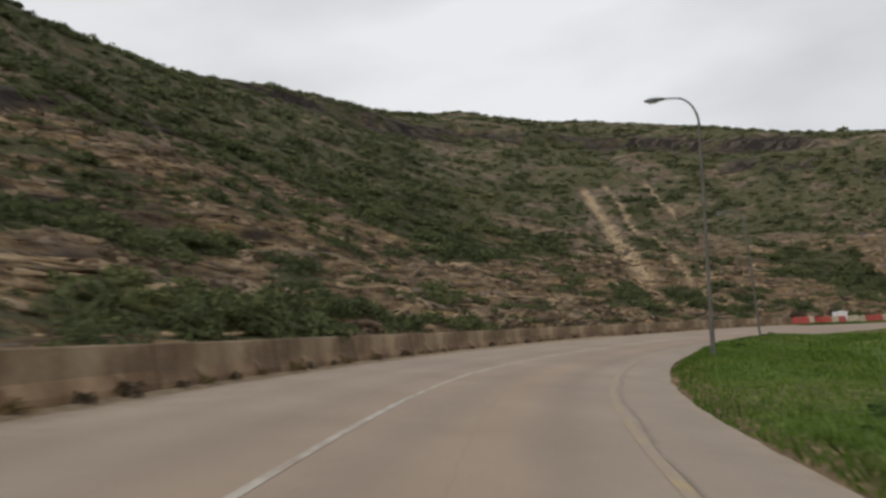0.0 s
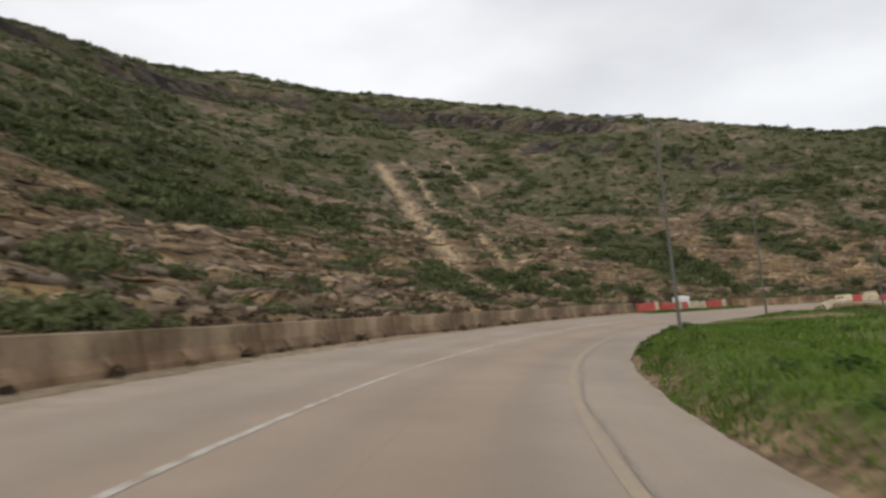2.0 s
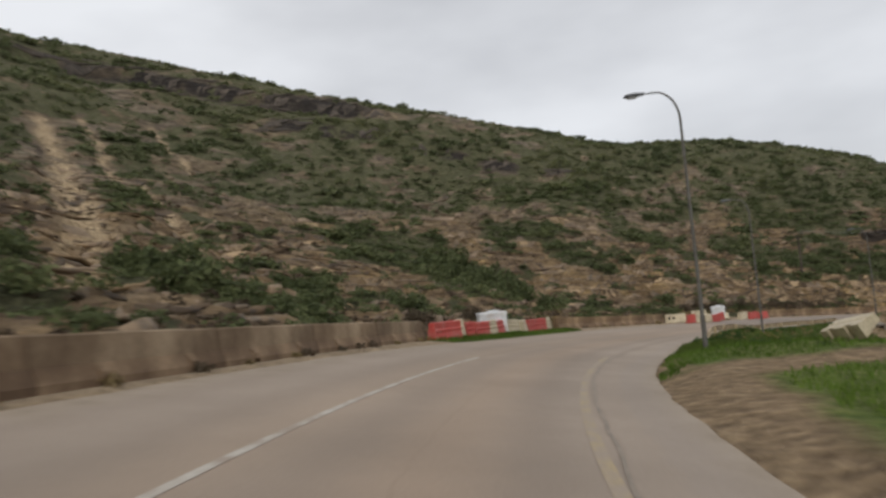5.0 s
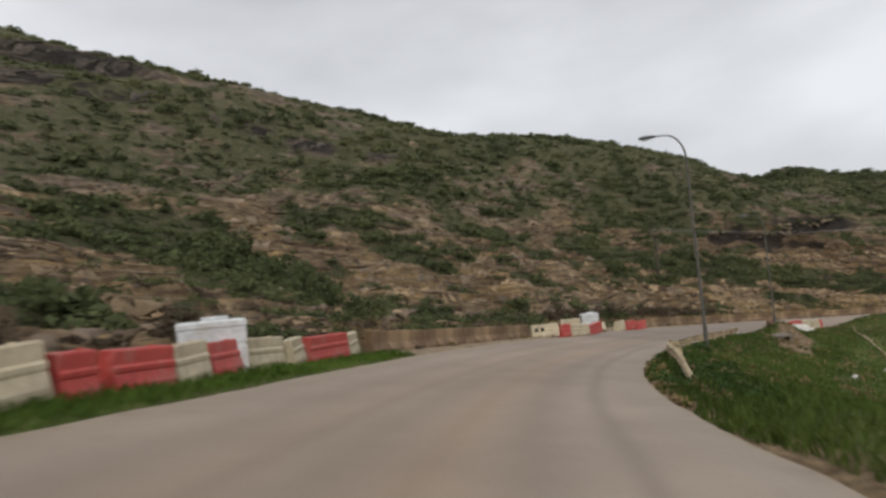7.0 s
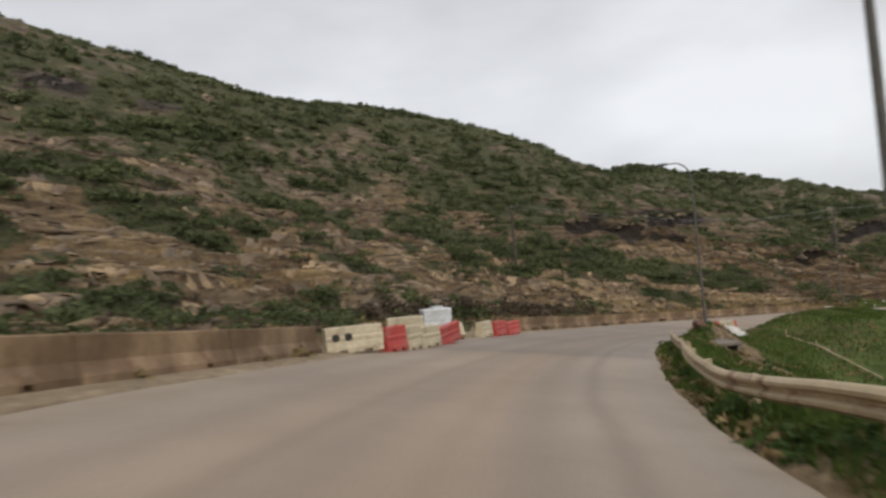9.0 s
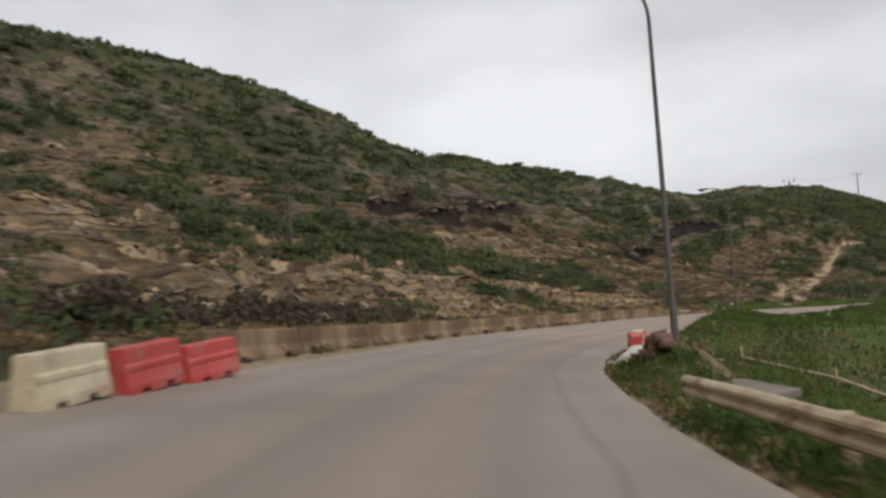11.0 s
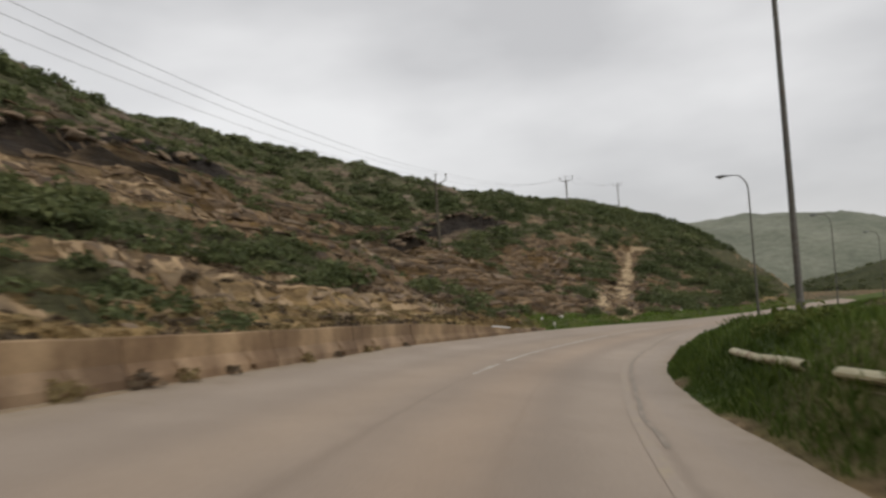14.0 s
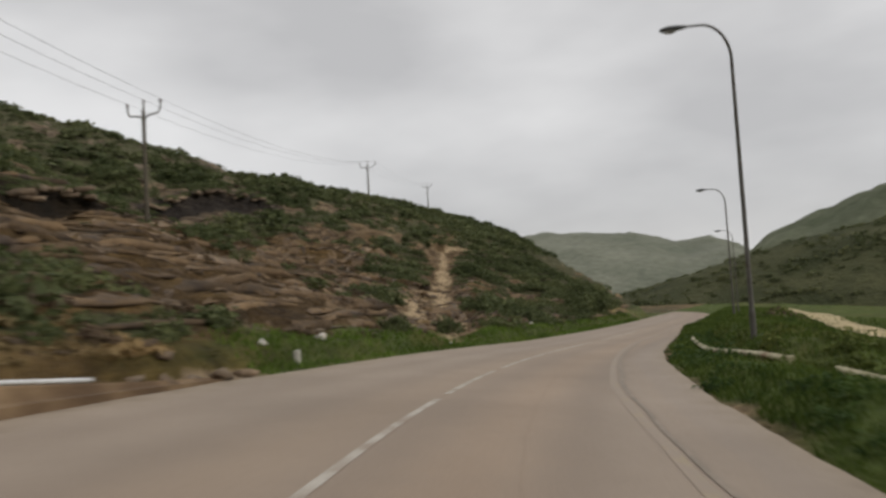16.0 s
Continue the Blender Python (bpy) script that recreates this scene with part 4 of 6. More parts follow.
def far_hill(name, label, centre, along, wide, deep, tall, material, seed, profile):
    """A long hill: profile gives its crest's share of the height along its length."""
    n, k = 150, 60
    u, v = np.meshgrid(np.linspace(-1, 1, n), np.linspace(-1, 1, k), indexing="ij")
    crest = np.interp(u, [p[0] for p in profile], [p[1] for p in profile])
    body = np.clip(1 - np.abs(v) ** 1.6, 0, 1)
    z = tall * crest * body
    q = rough_noise(u * wide / 60 + seed, v * deep / 60, 5)
    z = z + q * tall * 0.10 * body + rough_noise(u * wide / 9 + seed, v * deep / 9, 3) * min(2.2, tall * 0.03) * body
    c, sn = math.cos(radians(along)), math.sin(radians(along))
    x = centre[0] + u * wide * c - v * deep * sn
    y = centre[1] + u * wide * sn + v * deep * c
    ob = new(name, mesh_data(name, np.stack([x, y, z + centre[2]], -1).reshape(-1, 3), grid_faces(n, k), material, True))
    return tagged(ob, label, "hill", kind="structure")


def polar(az, r, z, eye=(146.7, 84.5)):
    return (eye[0] + r * math.cos(radians(az)), eye[1] + r * math.sin(radians(az)), z)


far_hill("backdrop_hill", "rounded grey-green hill far across the valley", polar(-34, 640, -26), -34 - 90, 330, 190, 60, HAZY_SCRUB, 3.0,
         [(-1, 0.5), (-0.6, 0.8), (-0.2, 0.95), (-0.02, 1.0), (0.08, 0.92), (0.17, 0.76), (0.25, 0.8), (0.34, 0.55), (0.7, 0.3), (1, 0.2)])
far_hill("backdrop_slope", "grey-green slope rising beyond the valley", polar(-63, 520, -28), -63 - 90, 260, 170, 98, HAZY_SLOPE, 9.0,
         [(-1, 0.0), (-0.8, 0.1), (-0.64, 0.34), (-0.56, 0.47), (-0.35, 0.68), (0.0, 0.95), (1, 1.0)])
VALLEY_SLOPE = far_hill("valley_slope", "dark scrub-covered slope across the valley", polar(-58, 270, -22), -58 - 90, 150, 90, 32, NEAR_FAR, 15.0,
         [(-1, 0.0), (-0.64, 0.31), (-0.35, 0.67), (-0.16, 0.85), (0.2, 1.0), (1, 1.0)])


# ---- the road ----
centre = table([(-80, 2.2), (4, 2.3), (12, 2.55), (20, 2.75), (40, 2.7), (55, 2.5), (80, 2.45), (180, 1.8), (205, 1.8), (208.5, 2.0), (215, 2.3), (225, 2.5), (240, 2.95), (300, 3.1)])
seam = lambda s: lane_right(s) + 1.22 + 0.12 * rough_noise(s / 4, s * 0, 3)
seam_wide = table([(-80, 0.02), (80, 0.02), (90, 0.13), (128, 0.13), (136, 0.05), (260, 0.03)])


def strip(name, s0, s1, d0, d1, step, lift, material, across=2, skew=None):
    """A strip of road between two offsets (numbers or functions of s)."""
    ss = np.linspace(s0, s1, max(2, int((s1 - s0) / step) + 1))
    a = d0(ss) if callable(d0) else np.full(len(ss), float(d0))
    b = d1(ss) if callable(d1) else np.full(len(ss), float(d1))
    u = np.linspace(0, 1, across)
    d = a[:, None] * (1 - u) + b[:, None] * u
    s = np.repeat(ss[:, None], across, 1)
    turn = skew(s) if skew else 0.0
    x, y = plan_xy(s, d + turn)
    z = road_z(s) + bank(s) * d + lift
    return mesh_data(name, np.stack([x, y, z], -1).reshape(-1, 3), grid_faces(*s.shape)[:, ::-1].copy(), material, True,
                     {"along": s, "across": d, "to_left": np.repeat(b[:, None], across, 1) - d, "to_right": d - np.repeat(a[:, None], across, 1),
                      "from_seam": d - seam(s), "seam_spread": 1.25 * seam_wide(s) + 0.02, "from_middle": d - centre(s), "from_track": d - centre(s) + 1.55, "middle_spread": 0.02 + 0.17 * smooth(76, 90, s) * smooth(186, 170, s)})


def bend(s):
    return np.maximum(np.asarray(s) - BEND_AT, 0) ** 2 * 0.006


ragged = lambda f, k: (lambda s: f(s) + k * rough_noise(s / 1.3, s * 0 + 4, 3))
road = tagged(new("road", strip("road", -78, 330, ragged(edge_right, 0.07), ragged(edge_left, 0.08), 0.3, 0.0, ROAD, 24, bend)),
              "worn sandy-grey asphalt road with faint wheel tracks, banked", "road", kind="structure")
for s0, s1 in ((-60, 80), (188, 191.4), (192.4, 211), (211.8, 216.6), (217.6, 232), (234, 246)):
    tagged(new("lane_line", strip("lane_line", s0, s1, lambda s: centre(s) - 0.055, lambda s: centre(s) + 0.055, 1.0, 0.005, WHITE_LINE)),
           "worn white centre line painted on the asphalt", "road marking", "centre line", "structure")
FAINT_LINE = paint_material("nearly_gone_yellow_paint", (0.345, 0.272, 0.165), 0.60)
for s0, s1, paint in ((-60, 84, YELLOW_LINE), (176, 262, FAINT_LINE)):
    tagged(new("edge_line", strip("edge_line", s0, s1, lambda s: lane_right(s) + 1.30, lambda s: lane_right(s) + 1.44, 1.0, 0.005, paint)),
           "faded yellow edge line on the asphalt", "road marking", "edge line", "structure")
tagged(new("cross_joint", strip("cross_joint", 131.72, 131.86, -2.4, 5.5, 0.14, 0.006, SEAM, 24)), "dark joint across the road where newer asphalt begins", "road seam", "", "structure")
for s0, s1 in ((-60, 84), (180, 250)):
    tagged(new("edge_seam", strip("edge_seam", s0, s1, lambda s: seam(s) - np.minimum(seam_wide(s), 0.035), lambda s: seam(s) + np.minimum(seam_wide(s), 0.035), 0.6, 0.007, SEAM)),
           "dark bitumen seam along the widened road edge", "road seam", "", "structure")


# ---- concrete barrier wall along the outer edge ----
def wall_segment(s0, s1):
    """One cast length: upright face over a sloping toe, with two drain notches at its foot."""
    length = float(np.hypot(*np.subtract(plan_xy(s1, wall_at(s1)), plan_xy(s0, wall_at(s0))))) - 0.025
    a, b = on_road(s0, float(wall_at(s0))), on_road(s1, float(wall_at(s1)))
    way = (b - a).normalized()
    side = Vector((0, 0, 1)).cross(way).normalized()
    up = way.cross(side)
    m = Matrix((way, side, up)).transposed().to_4x4()
    m.translation = a
    top = 0.86 - 0.0005 * max(0.0, s0)
    stations = [0.0]
    for c in (length * 0.27, length * 0.77):
        stations += [c - 0.13, c - 0.12, c + 0.12, c + 0.13]
    stations.append(length)
    toe, upper = [], []
    for n, x in enumerate(stations):
        foot = 0.10 if n in (2, 3, 6, 7) else -0.12
        j = 0.006 * math.sin(s0 * 3 + n)
        toe.append([(x, -0.19, foot), (x, -0.17, max(foot, 0.0) + 0.12), (x, -0.05, 0.36), (x, 0.25, 0.36), (x, 0.30, foot)])
        upper.append([(x, -0.045, 0.361), (x, 0.0, top - 0.03 + j), (x, 0.03, top + j), (x, 0.20, top + j), (x, 0.23, top - 0.03 + j), (x, 0.245, 0.361)])
    root = empty_thing("concrete_barrier", m, "brown-stained cast concrete barrier length with weathered sloping toe", "barrier", "concrete barrier wall")
    part("upper_wall", loft(bmesh.new(), upper), CONCRETE if s0 < 106 else MUDDY_CONCRETE, root)
    part("sloping_toe", loft(bmesh.new(), toe), CONCRETE_TOE, root, "darker sloping toe with drain notches")
    return root


WALL_RUNS = ((-58, 88.2), (107.6, 127.2), (147.0, 197.0))
for start, end in WALL_RUNS:
    count = max(1, round((end - start) / 5.0))
    for n in range(count):
        wall_segment(start + (end - start) * n / count, start + (end - start) * (n + 1) / count)


def broken_wall_end():
    """The last length sinks slowly into the washed-down soil."""
    p = on_road(197.05, float(wall_at(197.05)))
    sec = []
    for x, top in ((197.05, 0.76), (199.0, 0.72), (200.8, 0.67), (202.6, 0.60), (204.2, 0.54), (206.0, 0.45), (207.8, 0.34), (209.4, 0.24), (211.2, 0.14), (213.0, 0.05)):
        side, w = Vector((*np.subtract(plan_xy(x, 7.0), plan_xy(x, 6.0)), 0)).normalized(), float(wall_at(x))
        j = 0.012 * math.sin(x * 2.7)
        sec.append([on_road(x, w) - p + side * o + Vector((0, 0, h)) for o, h in ((-0.19, -0.12), (-0.17, min(0.12, 0.4 * top)), (-0.05, 0.45 * top), (0.0, top - 0.03 + j), (0.03, top + j), (0.20, top + j), (0.25, top - 0.04), (0.30, -0.12))])
    ob = part("concrete_barrier", loft(bmesh.new(), sec), MUDDY_CONCRETE, None)
    ob.matrix_world = Matrix.Translation(p)
    tagged(ob, "low tapering end of the stained concrete barrier", "barrier", "concrete barrier wall")


broken_wall_end()


# ---- foliage ----
def leaf_cloud(rng, n, flat=0.7, size=0.3, corners=4):
    """Small leaf sprays on and in a rounded clump of radius 1 that stands on z = 0: n leaves."""
    v = rng.normal(size=(n, 3))
    v[:, 2] = np.abs(v[:, 2])
    v /= np.linalg.norm(v, axis=1)[:, None]
    lump = 0.78 + 0.3 * np.sin(v[:, 0] * 4 + rng.rand() * 6) * np.cos(v[:, 1] * 5 + rng.rand() * 6)
    c = v * (lump * (0.62 + 0.38 * rng.rand(n) ** 0.5))[:, None]
    out = v + 0.75 * rng.normal(size=(n, 3))
    out /= np.linalg.norm(out, axis=1)[:, None]
    a = np.cross(out, rng.normal(size=(n, 3)))
    a /= np.linalg.norm(a, axis=1)[:, None]
    b = np.cross(out, a)
    k = size * (0.6 + 0.8 * rng.rand(n))[:, None]
    tips = [c - a * k, c - b * k * 0.55, c + a * k, c + b * k * 0.55] if corners == 4 else [c - a * k, c + a * k * 0.6 - b * k * 0.6, c + a * k * 0.5 + b * k * 0.8]
    quad = np.stack(tips, 1)
    quad[:, :, 2] *= flat
    return quad


def scatter(name, spots, templates, rng, material, label, category, lift=-0.08, group=""):
    """Joins clumps at spots (x, y, z, radius) into one mesh of kind stuff."""
    out = []
    spots = np.asarray(spots)
    pick = rng.randint(0, len(templates), len(spots))
    for n, t in enumerate(templates):
        mine = spots[pick == n]
        a = rng.rand(len(mine)) * 2 * np.pi
        c, sn = np.cos(a)[:, None, None], np.sin(a)[:, None, None]
        x = t[None, :, :, 0] * c - t[None, :, :, 1] * sn
        y = t[None, :, :, 0] * sn + t[None, :, :, 1] * c
        z = np.broadcast_to(t[None, :, :, 2], x.shape)
        q = np.stack([x, y, z], -1) * mine[:, None, None, 3:4] * (0.85 + 0.3 * rng.rand(len(mine), 1, 1, 1)) + mine[:, None, None, :3]
        q[..., 2] += lift
        out.append(q.reshape(-1, q.shape[-2], 3))
    v = np.concatenate(out)
    k = v.shape[1]
    ob = new(name, mesh_data(name, v.reshape(-1, 3), np.arange(len(v) * k).reshape(-1, k), material))
    return tagged(ob, label, category, group, "stuff")


def hill_spots(rng, n, s0, s1, d0, d1, test, radius):
    s, d = s0 + (s1 - s0) * rng.rand(n), d0 + (d1 - d0) * rng.rand(n)
    keep = (rng.rand(n) < (1 + d / 105) / (1 + d1 / 105)) & (d > wall_at(s) + 0.7)
    s, d = s[keep], d[keep]
    keep = test(s, d, rng)
    s, d = s[keep], d[keep]
    x, y = plan_xy(s, d)
    return np.stack([x, y, road_z(s) + ground_off(s, d), radius(s, d, rng)], -1)


def build_scrub():
    rng = np.random.RandomState(11)
    green = lambda s, d, r: (cover(s, d) + 0.35 * (r.rand(len(s)) - 0.5) > 0.06) & ~((s > 276) & (d < 9 + np.maximum(s - 272, 0) ** 2 * 0.006))
    size = lambda s, d, r: (0.36 + 0.85 * r.rand(len(s)) ** 2.2) * (0.8 + 0.7 * smooth(0.1, 1.0, cover(s, d)))
    near = hill_spots(rng, 9500, -2, 300, 7, 27, green, size)
    middle = hill_spots(rng, 16500, -2, 370, 27, 56, green, size)
    far = hill_spots(rng, 37000, -6, 400, 56, 135, green, lambda s, d, r: 1.05 * size(s, d, r))
    t_near = [leaf_cloud(rng, 180, 0.7, 0.13, 3) for _ in range(6)]
    t_middle = [leaf_cloud(rng, 80, 0.68, 0.2, 3) for _ in range(6)]
    t_far = [leaf_cloud(rng, 36, 0.65, 0.3, 3) for _ in range(6)]
    scatter("hill_scrub", near, t_near, rng, SCRUB, "low dark-green scrub bushes scattered over the rocky lower slope", "scrub")
    scatter("slope_scrub", middle, t_middle, rng, SCRUB, "dark-green scrub bushes between rock ledges on the slope", "scrub")
    scatter("upper_scrub", far, t_far, rng, UPPER_SCRUB, "dense dark-green scrub covering the upper hillside", "scrub")
    dry_test = lambda s, d, r: (np.abs(cover(s, d) - 0.0) + 0.3 * r.rand(len(s)) < 0.32)
    dry = hill_spots(rng, 9000, 0, 270, 7, 60, dry_test, lambda s, d, r: 0.25 + 0.4 * r.rand(len(s)))
    scatter("dry_brush", dry, [leaf_cloud(rng, 34, 0.75, 0.26) for _ in range(5)], rng, DRY, "dry brown brushwood among the rocks", "scrub")

    # dry grass and brushwood on the washed soil just above the wall
    def foot_spots(n, s0, s1, reach, low, high):
        s = s0 + (s1 - s0) * rng.rand(n)
        d = wall_at(s) + 0.5 + reach * rng.rand(n) ** 1.6
        x, y = plan_xy(s, d)
        return np.stack([x, y, road_z(s) + ground_off(s, d), low + (high - low) * rng.rand(n) ** 2], -1)

    tuft_shapes = [leaf_cloud(rng, 34, 0.8, 0.3, 3) for _ in range(5)]
    scatter("straw_tufts", foot_spots(2600, 108, 212, 3.2, 0.10, 0.30), tuft_shapes, rng, STRAW, "straw-yellow dry grass tufts above the wall", "dry grass", -0.03)
    scatter("foot_brush", foot_spots(1500, 20, 212, 7.0, 0.14, 0.42), tuft_shapes, rng, DRY, "grey-brown brushwood tufts on the washed soil", "scrub", -0.03)

    # bushes on the slope across the valley
    at = np.array([v.co[:] for v in VALLEY_SLOPE.data.vertices]).reshape(150, 60, 3)
    i, j = 1 + (146 * rng.rand(5200)).astype(int), 1 + (56 * rng.rand(5200)).astype(int)
    a, b = rng.rand(5200, 1), rng.rand(5200, 1)
    p = (at[i, j] * (1 - a) + at[i + 1, j] * a) * (1 - b) + (at[i, j + 1] * (1 - a) + at[i + 1, j + 1] * a) * b
    keep = rough_noise(p[:, 0] / 14, p[:, 1] / 14, 4) + 0.4 * rng.rand(5200) > 0.05
    spots = np.concatenate([p, 0.7 + 1.5 * rng.rand(5200, 1) ** 2], 1)[keep]
    scatter("valley_bushes", spots, [leaf_cloud(rng, 34, 0.7, 0.3, 3) for _ in range(5)], rng, UPPER_SCRUB, "dark bushes dotted over the slope across the valley", "scrub")


build_scrub()


def rock_shape(rng, squash, points=13):
    bm = bmesh.new()
    for p in rng.normal(size=(points, 3)):
        p = p / np.linalg.norm(p) * (0.75 + 0.35 * rng.rand())
        bm.verts.new((p[0] * squash[0], p[1] * squash[1], p[2] * squash[2]))
    r = bmesh.ops.convex_hull(bm, input=bm.verts)
    bmesh.ops.delete(bm, geom=[v for v in bm.verts if not v.link_faces], context="VERTS")
    bmesh.ops.triangulate(bm, faces=bm.faces)
    bm.verts.index_update()
    v, f = np.array([x.co[:] for x in bm.verts]), np.array([[x.index for x in t.verts] for t in bm.faces])
    bm.free()
    return v, f


def block_shape(rng, squash):
    """A broken block: a box with shifted corners and chipped edges."""
    bm = bmesh.new()
    for x in (-1, 1):
        for y in (-1, 1):
            for z in (-1, 1):
                p = np.array([x, y, z], float) * (1 - 0.45 * rng.rand(3))
                bm.verts.new(p * squash)
                q = p * (1 - 0.3 * (rng.permutation(3) == 0))
                bm.verts.new((q + 0.08 * rng.normal(size=3)) * squash)
    bmesh.ops.convex_hull(bm, input=bm.verts)
    bmesh.ops.delete(bm, geom=[v for v in bm.verts if not v.link_faces], context="VERTS")
    bmesh.ops.triangulate(bm, faces=bm.faces)
    bm.verts.index_update()
    v, f = np.array([x.co[:] for x in bm.verts]), np.array([[x.index for x in t.verts] for t in bm.faces])
    bm.free()
    return v, f


def ledge_strips(name, rng, n, s0, s1, d0, d1, longest, thick, material, label, test):
    """Long broken edges of rock beds that follow the slope's contours, with a shadowed underside."""
    k = 14
    s, d = s0 + (s1 - s0) * rng.rand(n * 12), d0 + (d1 - d0) * rng.rand(n * 12)
    keep = test(s, d) & (d > wall_at(s) + 1.6) & ((darkness(s, d) < 0.5) | (material is DARK_ROCK))
    s, d = s[keep][:n], d[keep][:n]
    m = len(s)
    u = np.linspace(-1, 1, k)[None, :]
    half = (0.3 + 0.7 * rng.rand(m, 1) ** 1.3) * longest / 2
    ls = s[:, None] + u * half
    blocks = np.cumsum(rng.rand(m, k) < 0.45, 1)
    pick = lambda: np.take_along_axis(rng.rand(m, k + 1), blocks, 1)
    ld = d[:, None] + 0.30 * rough_noise(ls / 3.0, d[:, None] * 3 + ls * 0, 2) + 0.30 * (pick() - 0.5) + 0.05 * rng.normal(size=(m, 1)) * u * half
    ld = np.maximum(ld, wall_at(ls) + 1.0)
    t = thick * (0.35 + 1.6 * rng.rand(m, 1) ** 2) * (0.55 + 0.5 * pick()) * np.clip((1 - np.abs(u)) * 2.5, 0.1, 1)
    base = road_z(ls) + ground_off(ls, ld)
    tilt = (base * u).sum(1, keepdims=True) / (u * u).sum() * u
    line = np.clip(0.75 * (base.mean(1, keepdims=True) + tilt) + 0.25 * base, base - 0.05, base + 0.14)
    chip = 0.22 * (pick() - 0.5)
    rows = []
    # from the bedding plane that dives into the slope, over the sharp broken edge and under it
    for back, up, own in ((1.0, -0.05, True), (0.0, 1.0, False), (0.02, 0.06, False), (0.30, -0.30, False)):
        dd = ld + back * (0.35 + 1.6 * t) + chip * (not own)
        x, y = plan_xy(ls, dd)
        z = (road_z(ls) + ground_off(ls, dd) if own else line) + up * t + 0.012 * rng.normal(size=(m, k)) * (back <= 0)
        rows.append(np.stack([x, y, z], -1))
    v = np.stack(rows, 2)
    q = len(rows)
    i = np.arange(m * k * q).reshape(m, k, q)
    f = np.stack([i[:, :-1, :-1], i[:, 1:, :-1], i[:, 1:, 1:], i[:, :-1, 1:]], -1).reshape(-1, 4)
    ob = new(name, mesh_data(name, v.reshape(-1, 3), f, material))
    return tagged(ob, label, "rock ledges", kind="stuff")


def build_ledges():
    rng = np.random.RandomState(71)
    low_foot = lambda s, d: (s > 163) & (s < 208) & (d < 15)
    opener = lambda s, d: (cover(s, d) < 0.16) & ~low_foot(s, d) & ((bare(s, d) < 0.45) | (s > 125))
    ledge_strips("limestone_ledges", rng, 1000, 2, 172, 8.5, 62, 3.8, 0.16, ROCK, "long grey-brown limestone ledges along the contours of the slope", opener)
    ledge_strips("ochre_ledges", rng, 540, 2, 165, 8.5, 45, 3.2, 0.13, OCHRE_ROCK, "long ochre limestone ledges along the contours of the slope", lambda s, d: opener(s, d) & (s < 164))
    ledge_strips("ochre_beds", rng, 170, 6, 112, 9, 40, 10, 0.11, OCHRE_ROCK, "long ochre rock beds standing out along the lower slope", lambda s, d: (cover(s, d) < 0.25) & (washed(s, d) < 0.2))
    ledge_strips("brown_beds", rng, 220, 6, 160, 9, 46, 8, 0.15, BROWN_ROCK, "long dark-brown rock beds standing out along the lower slope", lambda s, d: (cover(s, d) < 0.25) & (washed(s, d) < 0.2))
    ledge_strips("foot_ledges", rng, 620, 160, 207, 8.0, 26, 2.6, 0.08, OCHRE_ROCK, "thin ochre stone ribs in the washed soil above the wall", lambda s, d: cover(s, d) < 0.2)
    ledge_strips("brown_strata", rng, 460, 206, 268, 8.6, 36, 5.5, 0.22, BROWN_ROCK, "reddish-brown rock strata of the road cut", lambda s, d: cover(s, d) < 0.25)
    ledge_strips("ochre_strata", rng, 150, 206, 268, 8.6, 32, 5.0, 0.09, ROCK, "tan rock strata of the road cut", lambda s, d: cover(s, d) < 0.25)
    ledge_strips("slope_strata", rng, 580, 158, 210, 10, 40, 4.0, 0.12, BROWN_ROCK, "brown rock strata broken along the contours of the slope", lambda s, d: (cover(s, d) < 0.22) & (bare(s, d) < 0.45))
    ledge_strips("crest_ledges", rng, 240, 34, 178, 40, 114, 5, 0.34, DARK_ROCK, "dark weathered rock ledges below the crest", lambda s, d: darkness(s, d) > 0.25)


def scatter_rocks(name, spots, shapes, rng, material, label, spin=1.0, tilt=0.15):
    """spots: x, y, z, size, turn."""
    verts, faces, base = [], [], 0
    for x, y, z, size, turn in spots:
        v, f = shapes[rng.randint(len(shapes))]
        m = np.array((Euler((rng.normal() * tilt, rng.normal() * tilt, turn + spin * rng.normal())).to_matrix()))
        verts.append((v * size) @ m.T + (x, y, z))
        faces.append(f + base)
        base += len(v)
    ob = new(name, mesh_data(name, np.concatenate(verts), np.concatenate(faces), material))
    return tagged(ob, label, "rocks", kind="stuff")


